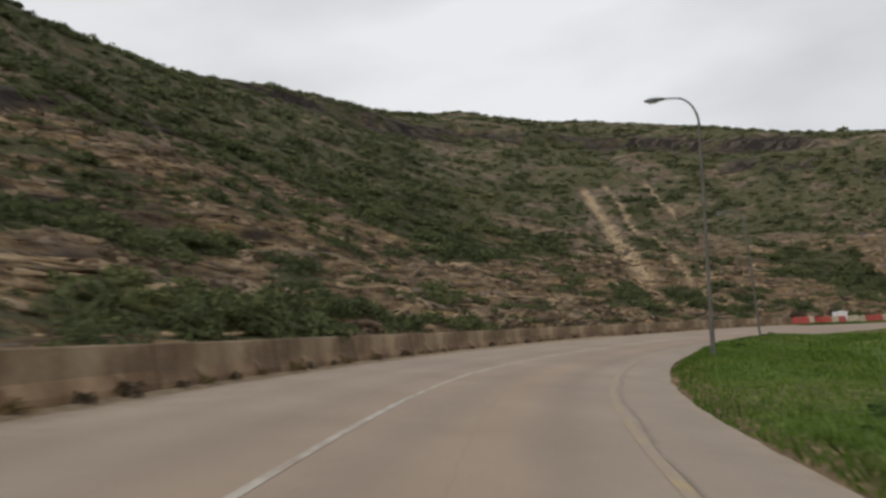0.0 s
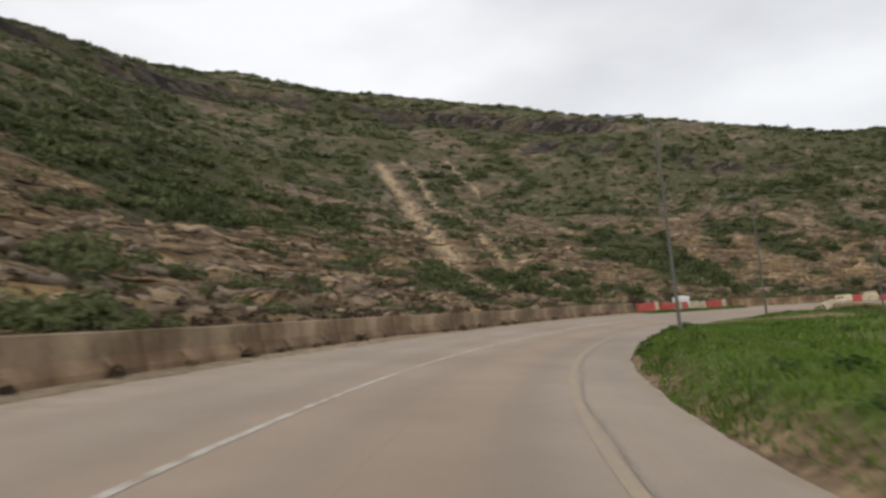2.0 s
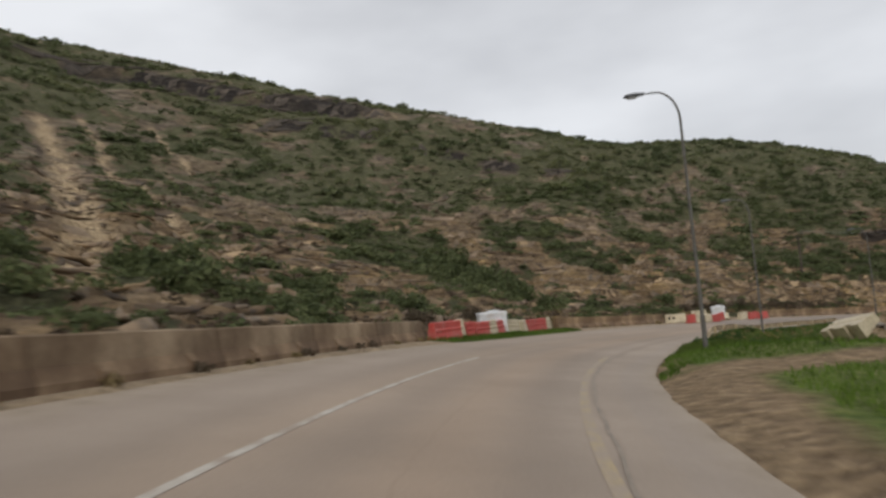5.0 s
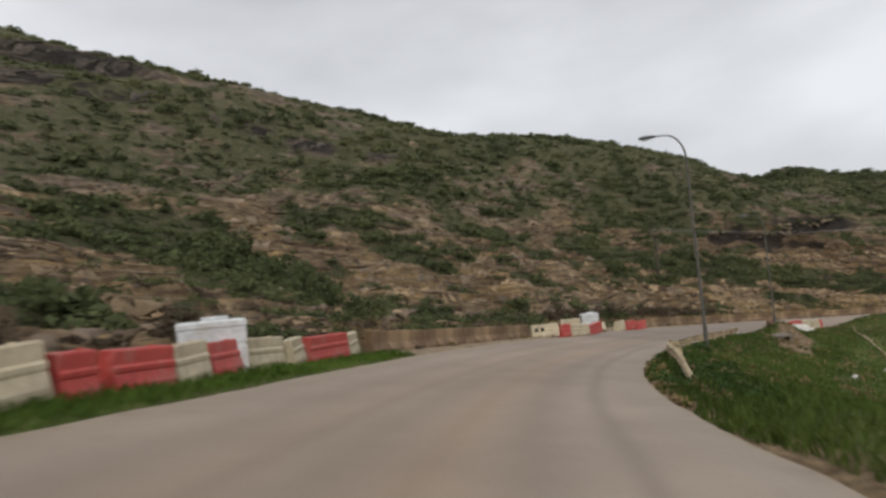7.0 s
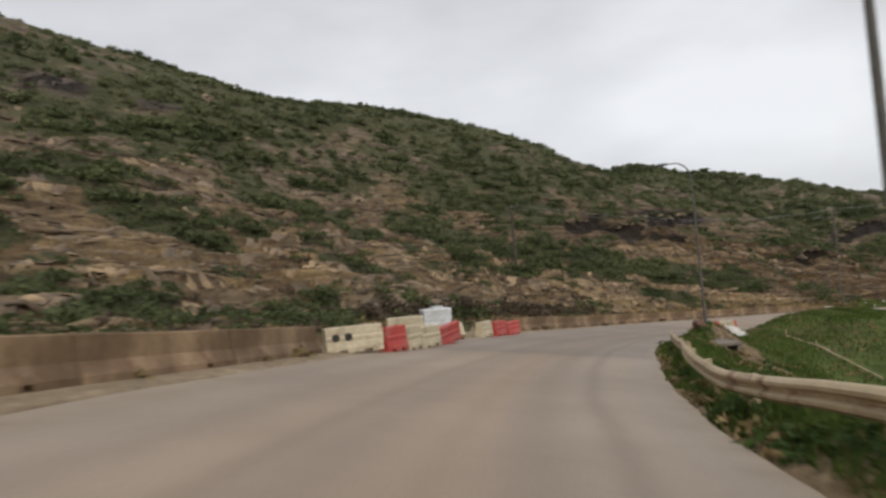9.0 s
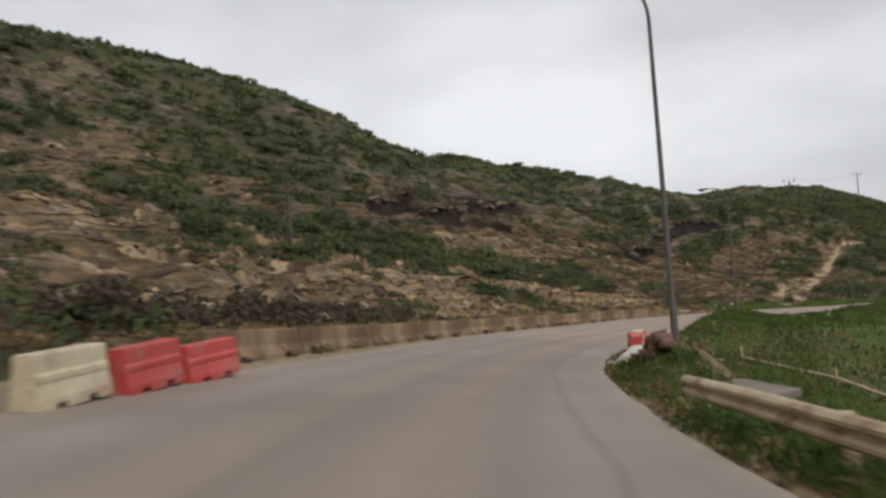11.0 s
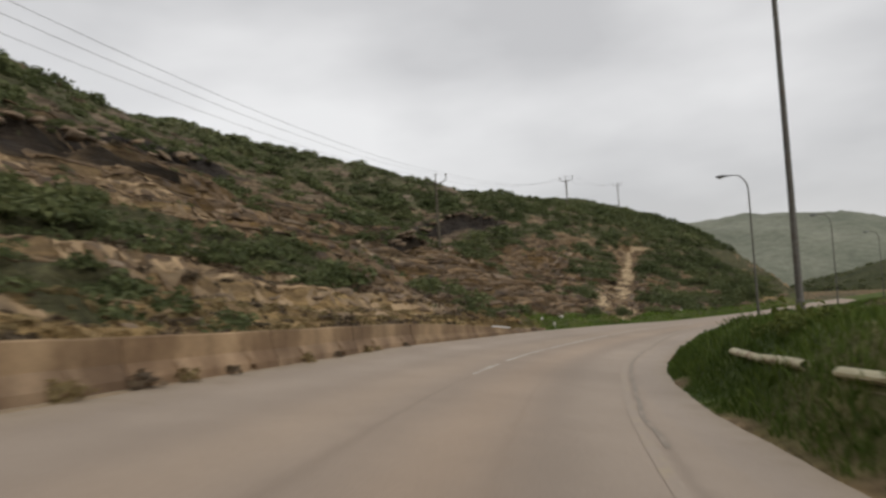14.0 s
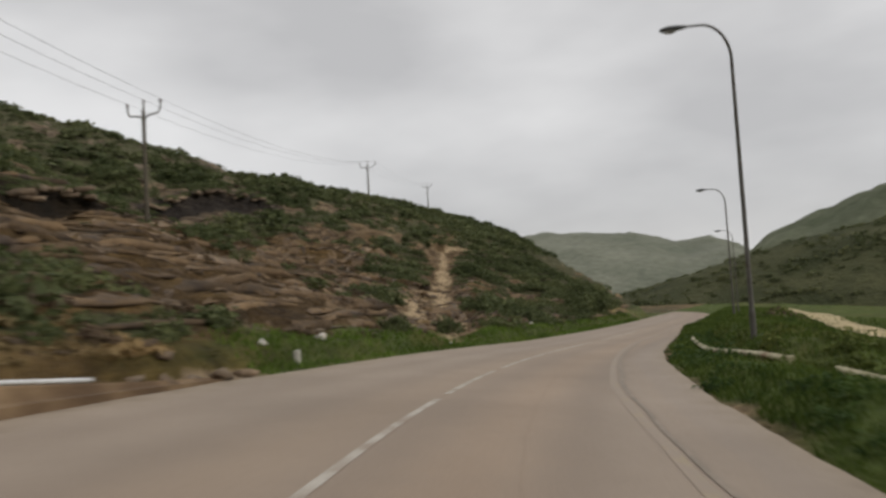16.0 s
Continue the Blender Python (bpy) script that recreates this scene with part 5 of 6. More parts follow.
def build_rocks():
    rng = np.random.RandomState(23)
    turn = lambda s: np.radians([heading(v) for v in s])

    def spots(n, s0, s1, d0, d1, test, size, sink):
        s, d = s0 + (s1 - s0) * rng.rand(n), d0 + (d1 - d0) * rng.rand(n)
        keep = test(s, d) & (d > wall_at(s) + 0.9) & (darkness(s, d) < 0.6)
        s, d = s[keep], d[keep]
        x, y = plan_xy(s, d)
        k = size(len(s))
        return np.stack([x, y, road_z(s) + ground_off(s, d) - sink * k, k, turn(s)], -1)

    open_ground = lambda s, d: (cover(s, d) + 0.5 * (rng.rand(len(s)) - 0.5) < 0.12) & ((bare(s, d) < 0.45) | (s > 125) | (rng.rand(len(s)) < 0.15))
    slabs = spots(9000, 0, 275, 7.5, 62, lambda s, d: open_ground(s, d) & ((s < 205) | ((d > 30) & (s < 245))) & (rough_noise(s / 10 + 3, d / 5, 3) > -0.12) & ((s < 158) | (d > 26) | (rng.rand(len(s)) < 0.4)), lambda n: 0.14 + 0.24 * rng.rand(n) ** 2, 0.16)
    scatter_rocks("rock_slabs", slabs, [block_shape(rng, (1.6, 0.6, 0.24)) for _ in range(8)], rng, ROCK, "tan and grey limestone slabs standing out of the slope", 0.25, 0.1)
    boulders = spots(3800, 0, 210, 7.5, 70, lambda s, d: open_ground(s, d) & ((s < 158) | (d > 30) | (rng.rand(len(s)) < 0.3)), lambda n: 0.10 + 0.36 * rng.rand(n) ** 3, 0.15)
    scatter_rocks("loose_boulders", boulders, [block_shape(rng, (1.0, 0.8, 0.6)) for _ in range(6)], rng, ROCK, "loose brown limestone boulders lying on the slope", 3.0, 0.4)
    face = spots(2300, 206, 266, 7.5, 32, lambda s, d: (cover(s, d) < 0.1) & (rough_noise(s / 6, d / 3 + 30, 3) > -0.1), lambda n: 0.10 + 0.26 * rng.rand(n) ** 2.2, 0.3)
    scatter_rocks("bedded_rock_face", face, [block_shape(rng, (1.9, 0.8, 0.4)) for _ in range(8)], rng, BROWN_ROCK, "brown bedded rock blocks of the road cut", 0.3, 0.16)
    rubble = spots(900, 206, 262, 7.4, 24, open_ground, lambda n: 0.08 + 0.24 * rng.rand(n) ** 2.2, 0.1)
    scatter_rocks("fallen_rubble", rubble, [rock_shape(rng, (1.1, 0.8, 0.6)) for _ in range(6)], rng, BROWN_ROCK, "fallen brown rock rubble at the foot of the cut", 3.0, 0.4)


def cave_brow(line, seed):
    """Broken blocks of rock jutting out over a hollow in the slope, with scrub hanging over them."""
    rng = np.random.RandomState(seed)
    ls, ld = np.array(line, float).T
    way = np.r_[0, np.cumsum(np.hypot(np.diff(ls), np.diff(ld)))]
    blocks, spots = [], []
    for q in np.arange(0.2, way[-1], 0.62):
        s, d = float(np.interp(q, way, ls)), float(np.interp(q, way, ld))
        lip = on_ground(s, d + 2.1)
        if rng.rand() < 0.6:
            size = 0.26 + 0.3 * rng.rand()
            x, y = plan_xy(s + 0.3 * rng.normal(), d + 1.45 - 0.5 * rng.rand())
            blocks.append((float(x), float(y), lip.z - 0.25 - 0.25 * rng.rand(), size, radians(heading(s))))
        for k in range(3):
            x, y = plan_xy(s + 0.4 * rng.normal(), d + rng.uniform(1.0, 2.8))
            spots.append((float(x), float(y), lip.z - 0.12, 0.26 + 0.36 * rng.rand()))
    scatter_rocks("rock_overhang", blocks, [block_shape(rng, (1.25, 0.85, 0.34)) for _ in range(6)], rng, ROCK, "brown rock blocks jutting out above a hollow", 0.3, 0.16)
    scatter("brow_scrub", spots, [leaf_cloud(rng, 150, 0.7, 0.14, 3) for _ in range(3)], rng, SCRUB, "green scrub hanging over the edge of a hollow", "scrub")


for n, line in enumerate(CAVES):
    cave_brow(line, n + 3)
build_rocks()
build_ledges()


def build_grass():
    rng = np.random.RandomState(31)

    def blades(name, n, s0, s1, t0, t1, tall, wide, label, power=1.6, left=False, material=GRASS):
        s = s0 + (s1 - s0) * rng.rand(n)
        t = t0 + (t1 - t0) * rng.rand(n) ** power
        d = (edge_left(s) + t) if left else (edge_right(s) - t)
        worn = rough_noise(s / 2.2, d / 1.2, 3)
        keep = (t + 0.45 * worn > 0.12) | left
        keep &= ~(near_line(s, d, SIDE_PATH) + 0.7 * worn < 1.6) & ~((np.abs(s - 163) < 7) & (t + worn < 1.2)) & ~(near_line(s, d, APRON) + 0.4 * worn < 1.05) & ~(np.hypot((s - 155.1) / 1.3, (d + 3.4) / 1.7) < 1)
        s, d, t = s[keep], d[keep], t[keep]
        n = len(s)
        x, y = plan_xy(s, d)
        z = road_z(s) + ground_off(s, d) - 0.02
        k = (0.55 + 0.75 * rng.rand(n)) * (0.75 + 0.5 * (rough_noise(s / 3 + 5, d / 3, 2) + 0.5)) * smooth(0.0, 0.5, t + 0.12) ** 0.7
        h = tall * k
        a = rng.rand(n) * 2 * np.pi
        lean = (0.25 + 0.5 * rng.rand(n)) * h
        b = a + np.pi / 2 + 0.8 * rng.normal(size=n)
        p = np.stack([x, y, z], -1)
        w = wide * (0.7 + 0.6 * rng.rand(n))
        side = np.stack([np.cos(a) * w, np.sin(a) * w, 0 * a], -1)
        tip = p + np.stack([np.cos(b) * lean, np.sin(b) * lean, h], -1)
        mid = p + np.stack([np.cos(b) * lean * 0.35, np.sin(b) * lean * 0.35, h * 0.62], -1)
        v = np.stack([p - side, p + side, mid + side * 0.8, tip, mid - side * 0.8], 1)
        ob = new(name, mesh_data(name, v.reshape(-1, 3), np.arange(n * 5).reshape(-1, 5), material))
        tagged(ob, label, "grass", kind="stuff")

    blades("tall_verge_grass", 70000, 86, 250, 0.05, 7.0, 0.19, 0.015, "dark lush grass on the inner verge", material=DARK_GRASS)
    blades("verge_grass", 38000, -6, 88, 0.05, 7.0, 0.13, 0.014, "fresh green grass along the road's edge")
    blades("meadow_grass", 16000, -20, 88, 5.0, 34.0, 0.2, 0.04, "lush green meadow grass falling away from the road", 1.2)
    blades("lower_meadow_grass", 32000, 86, 290, 5.0, 34.0, 0.24, 0.04, "dark green meadow grass below the road", 1.2, material=DARK_GRASS)
    blades("far_verge_grass", 26000, 248, 332, 0.05, 9.0, 0.22, 0.035, "olive verge grass where the road swings away", material=DARK_GRASS)
    blades("strip_grass", 5000, 88, 108.3, -0.1, 1.4, 0.16, 0.014, "short green grass below the plastic barriers", 1.0, True)
    blades("foot_grass", 9000, 214, 276, -0.1, 1.6, 0.18, 0.018, "green grass strip at the foot of the rocks", 1.5, True)
    # leafy weeds in the meadow
    spots = []
    for _ in range(900):
        s, t = rng.uniform(0, 285), rng.uniform(0.6, 24) ** 1.0
        d = float(edge_right(s)) - t
        if rough_noise(np.array([s / 6]), np.array([d / 5 + 60]), 3)[0] + 0.3 * rng.rand() < (0.42 if s < 84 else 0.26):
            continue
        if near_line(np.array([s]), np.array([d]), SIDE_PATH)[0] < 2.2 or 104 < s < 156 and t < 2.6 or 155 < s < 172 and t < 5:
            continue
        spots.append((*on_ground(s, d), 0.22 + 0.4 * rng.rand() ** 2))
    for s0, s1, n in ((96, 126, 190), (203, 236, 110), (40, 60, 16), (126, 150, 50)):
        for _ in range(n):
            s, t = rng.uniform(s0, s1), 0.25 + 1.6 * rng.rand()
            spots.append((*on_ground(s, float(edge_right(s)) - t), 0.2 + 0.28 * rng.rand()))
    scatter("meadow_weeds", spots, [leaf_cloud(rng, 130, 0.8, 0.12) for _ in range(5)], rng, GRASS_DARK, "leafy dark-green weeds growing in the meadow", "weeds")


def build_verge_straw():
    rng = np.random.RandomState(47)
    spots = []
    for _ in range(900):
        s, t = rng.uniform(97, 172), 0.15 + 9 * rng.rand() ** 1.8
        spots.append((*on_ground(s, float(edge_right(s)) - t), 0.10 + 0.18 * rng.rand()))
    scatter("verge_straw", spots, [leaf_cloud(rng, 30, 0.85, 0.3, 3) for _ in range(5)], rng, STRAW, "dry straw-coloured grass tufts along the inner verge", "dry grass", -0.03)


def build_verge_bushes():
    rng = np.random.RandomState(83)
    spots = []
    for s0, s1, near, far, n, size in ((216.5, 228, 0.5, 4.0, 70, 0.42), (228, 252, 0.8, 5.5, 90, 0.32), (206, 217, 0.8, 5.0, 40, 0.38), (250, 275, 3.0, 10.0, 46, 0.5)):
        for _ in range(n):
            s = rng.uniform(s0, s1)
            d = float(np.interp(s, [206, 213.7, 219.2, 226, 231, 252, 275], [-5.0, -4.85, -2.85, -2.1, -1.55, -1.2, 1.0])) - rng.uniform(near, far)
            spots.append((*on_ground(s, d, -0.06), size * (0.55 + 0.6 * rng.rand())))
    spots += [(*on_ground(s, d, -0.05), k) for s, d, k in ((112.4, -3.9, 0.34), (113.2, -4.4, 0.4), (113.9, -3.8, 0.36), (114.6, -4.3, 0.42), (115.3, -4.0, 0.4), (114.2, -5.0, 0.45), (184.2, -4.6, 0.42), (185.2, -4.3, 0.5), (186.2, -4.5, 0.58), (186.6, -5.2, 0.62), (187.8, -5.4, 0.55), (185.4, -5.3, 0.55), (183.6, -5.6, 0.45), (187.6, -4.2, 0.38), (214.9, -4.5, 0.55), (215.6, -4.2, 0.5), (215.3, -4.9, 0.6))]
    scatter("verge_bushes", spots, [leaf_cloud(rng, 200, 1.0, 0.13, 3) for _ in range(6)], rng, OLIVE_BUSH, "olive-green bushy weeds behind the buried guard rail", "bushes")
    heap = []
    for _ in range(120):
        s, d = 261 + 3.4 * rng.normal(), -5.6 + 1.3 * rng.normal()
        heap.append((*on_ground(s, d, 0.02), 0.10 + 0.22 * rng.rand() ** 2, rng.rand() * 6))
    scatter_rocks("earth_heap_rocks", heap, [rock_shape(rng, (1.1, 0.8, 0.6)) for _ in range(6)], rng, RED_EARTH, "dark reddish-brown clods and stones of a dumped earth heap", 3.0, 0.4)


OLIVE_BUSH = leaf_material("olive_bush_leaves", (0.078, 0.098, 0.026), (0.165, 0.190, 0.052), 0.25)
RED_EARTH = plain_material("reddish_dumped_earth", (0.055, 0.030, 0.024), (0.13, 0.075, 0.055), 1.2, 0.95, bump=0.6, depth=0.05, by_island=0.3)
build_verge_straw()
build_verge_bushes()
GRASS_DARK = leaf_material("leafy_weeds", (0.035, 0.065, 0.018), (0.085, 0.135, 0.036), 0.3)
build_grass()


def shrub(name, s, d, radius, flat, material, label, group, seed, leaves=1000):
    """A single larger bush of leaf sprays on a few stems."""
    rng = np.random.RandomState(seed)
    root = empty_thing(name, pose(*on_ground(s, d, -0.05), 0, 0, 37.0 * seed), label, "bush", group)
    q = leaf_cloud(rng, leaves, flat, 0.08) * radius
    q[..., 2] += 0.06 * radius
    part_mesh("foliage", mesh_data("foliage", q.reshape(-1, 3), np.arange(len(q) * 4).reshape(-1, 4), material), root)
    for n in range(4):
        a = n * 1.6 + rng.rand()
        bm = tube(bmesh.new(), [(0.05 * math.cos(a), 0.05 * math.sin(a), -0.05), (0.2 * radius * math.cos(a), 0.2 * radius * math.sin(a), 0.35 * radius * flat), (0.42 * radius * math.cos(a), 0.42 * radius * math.sin(a), 0.7 * radius * flat)],
                  [0.03 * radius, 0.022 * radius, 0.008 * radius], 6)
        part("stem", bm, TIMBER, root)
    return root


for n, (s, d, r, f) in enumerate([(17.5, 9.6, 1.2, 0.8), (19.5, 10.4, 1.4, 0.75), (21.5, 9.4, 1.1, 0.8), (23.5, 10.6, 1.5, 0.75), (26, 9.7, 1.2, 0.8), (29, 10.6, 1.3, 0.7), (32, 9.4, 1.0, 0.7), (35, 9.6, 0.9, 0.7), (39, 9.6, 0.9, 0.7), (82, 13, 1.8, 0.9), (84, 15.5, 2.2, 0.9),
                                  (86, 19.3, 2.0, 0.9), (89, 12, 1.3, 0.9), (122, 18.8, 2.2, 0.9), (125, 21.8, 2.8, 0.9), (127.5, 25.8, 2.6, 1.0), (124, 28.8, 2.4, 0.9), (128, 31.8, 2.5, 0.9), (120, 14, 1.9, 0.8),
                                  (172, 18.8, 2.2, 0.7), (177, 20.3, 2.5, 0.7), (182, 19.8, 2.1, 0.7), (168, 22.8, 2.0, 0.7), (196, 13.5, 1.6, 0.6), (200, 12, 1.5, 0.6), (264, 10, 1.6, 0.9), (268, 11, 1.9, 0.9),
                                  (271, 9.8, 1.7, 0.9), (274, 11.5, 2.1, 0.9), (278, 12.5, 2.3, 1.0), (281, 13.5, 2.2, 1.0), (284, 12.5, 1.9, 0.9), (260, 9.2, 1.1, 0.9), (232, 9.6, 1.0, 0.9), (226, 9, 0.9, 0.8)]):
    shrub("bush", s, d, r, f, SCRUB, "dense dark-green bush growing on the rocky slope", "bushes on the slope", n + 1)
for n, (s, d, r) in enumerate([(117.5, -2.85, 0.45), (112, -4.2, 0.55), (110.3, -2.8, 0.42), (104.5, -4.6, 0.4), (107, -4.3, 0.35), (207, -5.6, 0.8), (205.5, -7, 0.9), (211, -6.5, 0.7)]):
    shrub("bush", s, d, r, 0.85, GRASS_DARK, "small leafy green bush on the grassy inner verge", "bushes on the verge", n + 90, 500)
for n, (s, d, r) in enumerate([(137, 9.8, 1.2), (140, 10, 1.5), (143, 9.8, 1.4), (147, 9.4, 1.6), (150, 9.5, 1.4), (153, 9.0, 1.4), (156, 9.0, 1.2), (159, 8.8, 1.2), (162, 8.7, 1.1), (165, 8.6, 0.9), (101, 10, 1.1), (94, 9.8, 1.1)]):
    shrub("dry_bush", s, d, r, 0.75, DRY, "leafless grey-brown brushwood behind the barrier", "dry bushes", n + 60, 900)


# ---- weeds in the drain notches of the wall ----
def weed_tuft(material):
    rng = np.random.RandomState(77)
    q = leaf_cloud(rng, 60, 0.9, 0.22)
    return mesh_data("weed_tuft", q.reshape(-1, 3), np.arange(240).reshape(-1, 4), material)


tuft, straw_tuft = weed_tuft(DRY), weed_tuft(STRAW)
rng = np.random.RandomState(8)
for start, end in WALL_RUNS:
    count = max(1, round((end - start) / 5.0))
    step = (end - start) / count
    for n in range(count):
        for share in (0.27, 0.77, 0.5 + 0.2 * rng.rand(), 0.02 + 0.2 * rng.rand()):
            s = start + step * (n + share)
            if s < -4 or rng.rand() < (0.12 if share in (0.27, 0.77) else 0.45):
                continue
            ob = new("weed_tuft", straw_tuft if rng.rand() < 0.4 else tuft)
            k = 0.17 + 0.22 * rng.rand() ** 1.5
            ob.matrix_world = pose(*on_road(s, float(wall_at(s)) - 0.24), 0, 0, rng.rand() * 360) @ Matrix.Diagonal((k * 1.4, k, k, 1))
            tagged(ob, "dry brown weed tuft in a drain notch of the wall", "weeds", "weeds along the wall")


# ---- plastic road barriers ----
def plastic_barrier(length, height, depth, material, label, m, group, holes=True):
    """A hollow moulded unit: waisted sides, a raised top rib, fork slots at the foot, end tongues and a filler cap."""
    root = empty_thing("road_barrier", m, label, "road barrier", group)
    h, w = height, depth / 2
    prof = [(-w, 0.0), (-w, 0.20 * h), (-w * 0.94, 0.26 * h), (-w * 0.78, 0.46 * h), (-w * 0.84, 0.52 * h), (-w * 0.84, 0.60 * h), (-w * 0.68, 0.66 * h), (-w * 0.66, 0.95 * h), (-w * 0.58, h),
            (w * 0.58, h), (w * 0.66, 0.95 * h), (w * 0.68, 0.66 * h), (w * 0.84, 0.60 * h), (w * 0.84, 0.52 * h), (w * 0.78, 0.46 * h), (w * 0.94, 0.26 * h), (w, 0.20 * h), (w, 0.0)]
    xs = [0, 0.035, length * 0.2, length * 0.2 + 0.01, length * 0.36, length * 0.36 + 0.01, length * 0.64, length * 0.64 + 0.01, length * 0.8, length * 0.8 + 0.01, length - 0.035, length]
    secs = []
    for n, x in enumerate(xs):
        foot = 0.11 * h if n in (3, 4, 7, 8) else 0.0
        k = 0.94 if n in (0, len(xs) - 1) else 1.0
        secs.append([(x - length / 2, y * k, max(z, foot) * (0.985 if k < 1 else 1)) for y, z in prof])
    part("body", loft(bmesh.new(), secs), material, root)
    bm = bm_box(bmesh.new(), (0.07, w * 0.7, h * 0.5), Matrix.Translation((length / 2 + 0.03, 0, h * 0.5)), 0.015)
    part("tongue", bm, material, root)
    bm = tube(bmesh.new(), [(length * 0.22, 0, h - 0.005), (length * 0.22, 0, h + 0.025)], 0.055, 12)
    part("filler_cap", bm, material, root)
    if holes:
        # solid dark discs paint in the shade of the lifting holes
        for x in (-0.33, -0.11):
            for y in (-1, 1):
                bm = tube(bmesh.new(), [(x * length, y * w * 0.5, 0.6 * h), (x * length, y * w * 0.87, 0.6 * h)], 0.15 * h, 16)
                part("hole_disc", bm, DARK_HOLE, root, "dark disc painting the shade of a lifting hole")
    return root


LABELS = {"red": (RED_PLASTIC, "faded red plastic water-filled road barrier"), "cream": (CREAM_PLASTIC, "dirty cream plastic water-filled road barrier")}


def put_barrier(kind, s, d, turn, length, height, depth, group, note, tilt=(0, 0), lift=0.0, holes=False):
    mat, text = LABELS[kind]
    p = on_ground(s, d, lift + 0.0)
    if edge_right(s) < d < edge_left(s):
        p = on_road(s, d, lift)
    plastic_barrier(length, height, depth, mat, text + " " + note, pose(*p, tilt[0], tilt[1], heading(s) + turn), group, holes)


A, B, C = "barriers on the grass strip", "barriers at the second gap", "displaced barriers on the inner verge"
for kind, s, d, turn, l, h, w, tilt in [("red", 89.45, 6.45, -9, 2.35, 0.8, 0.46, (2, 1)), ("cream", 91.5, 6.72, -1, 1.55, 0.84, 0.46, (-2, -2)), ("red", 92.75, 6.62, -14, 0.7, 0.74, 0.44, (4, 0)),
                                        ("red", 94.45, 6.66, -5, 1.65, 0.74, 0.46, (4, 2)), ("cream", 96.1, 6.7, 3, 1.45, 0.78, 0.46, (-1, -1)), ("red", 97.95, 6.95, 7, 1.9, 0.76, 0.46, (-4, 1)),
                                        ("cream", 100.0, 7.1, -4, 1.8, 0.78, 0.46, (2, 3)), ("cream", 101.7, 7.0, 12, 1.3, 0.72, 0.46, (-3, -2)), ("red", 103.85, 7.05, -3, 2.6, 0.76, 0.46, (3, 1)), ("cream", 105.9, 7.15, 8, 1.2, 0.76, 0.46, (0, -3))]:
    put_barrier(kind, s, d, turn, l, h, w, A, "standing on grass", tilt)
for kind, s, d, turn, l, h, w, tilt, note in [("cream", 128.2, 6.2, -50, 1.8, 0.8, 0.42, (0, 0), "with moulded holes, across the edge"), ("red", 129.6, 5.42, -17, 1.1, 0.8, 0.42, (0, 0), "at the road's edge"),
                                              ("cream", 130.7, 5.2, -10, 1.1, 0.8, 0.42, (0, 0), "at the road's edge"), ("cream", 132.3, 5.15, -8, 1.5, 0.76, 0.42, (0, 0), "at the road's edge"),
                                              ("cream", 133.9, 6.6, -58, 1.4, 1.0, 0.5, (0, 0), "behind the row"), ("red", 134.9, 5.3, -4, 2.2, 0.74, 0.42, (5, -4), "leaning at the road's edge"),
                                              ("cream", 138.2, 5.9, 25, 1.1, 0.62, 0.42, (0, 26), "tipped over"), ("cream", 141.1, 5.75, 0, 1.6, 0.74, 0.42, (0, 0), "at the road's edge"),
                                              ("red", 143.0, 5.7, 2, 1.8, 0.74, 0.42, (0, 0), "at the road's edge"), ("red", 144.9, 5.65, -2, 1.8, 0.7, 0.42, (0, 0), "at the road's edge")]:
    put_barrier(kind, s, d, turn, l, h, w, B, note, tilt, holes=(turn == -50))


def water_tank(m, label):
    """A square moulded tank: ribbed sides, a stepped lid with a raised middle and a cap."""
    root = empty_thing("water_tank", m, label, "water tank", "white tanks behind the barriers")
    bm = bmesh.new()
    loft(bm, [[(x * k, y * k, z) for x, y in ((-0.64, -0.5), (0.64, -0.5), (0.64, 0.5), (-0.64, 0.5))] for k, z in ((0.97, -0.25), (1.0, 0.06), (1.0, 0.40), (0.97, 0.43), (0.97, 0.50), (1.0, 0.53), (1.0, 0.86), (0.985, 0.90))])
    part("body", bm, WHITE_PLASTIC, root)
    lid = part("lid", loft(bmesh.new(), [[(x * k, y * k, z) for x, y in ((-0.66, -0.52), (0.66, -0.52), (0.66, 0.52), (-0.66, 0.52))] for k, z in ((1.0, 0.90), (1.0, 1.02), (0.95, 1.06), (0.90, 1.07))]), WHITE_PLASTIC, root)
    part("raised_top", bm_box(bmesh.new(), (0.5, 0.6, 0.1), Matrix.Translation((0.08, 0, 1.11)), 0.03), WHITE_PLASTIC, lid)
    for x in (-0.32, 0.0, 0.32):
        part("rib", bm_box(bmesh.new(), (0.05, 0.03, 0.74), Matrix.Translation((x, -0.505, 0.47)), 0.01), WHITE_PLASTIC, root)
    return root


water_tank(standing(98.75, 7.65, -58, 0.12) @ Matrix.Diagonal((1.2, 1.0, 1.0, 1)), "square white plastic tank standing behind road barriers on grass")
water_tank(standing(139.3, 7.4, -58, 0.22), "square white plastic tank with stepped lid behind leaning barriers")
for kind, s, d, turn, l, note in [("red", 164.8, -2.5, -20, 0.55, "short end piece on the verge"), ("cream", 163.4, -2.6, 2, 2.05, "pushed onto the verge"),
                                  ("cream", 161.35, -2.56, 1, 1.95, "pushed onto the verge"), ("red", 159.75, -2.56, 5, 1.15, "pushed onto the verge"), ("red", 157.85, -2.76, -2, 1.8, "standing behind the white heap")]:
    put_barrier(kind, s, d, turn, l, 0.86, 0.48, C, note, (-2, 1))


put_barrier("cream", 84.8, -8.1, 35, 1.5, 0.85, 0.5, C, "tipped over in the meadow grass", (62, 10), 0.18)


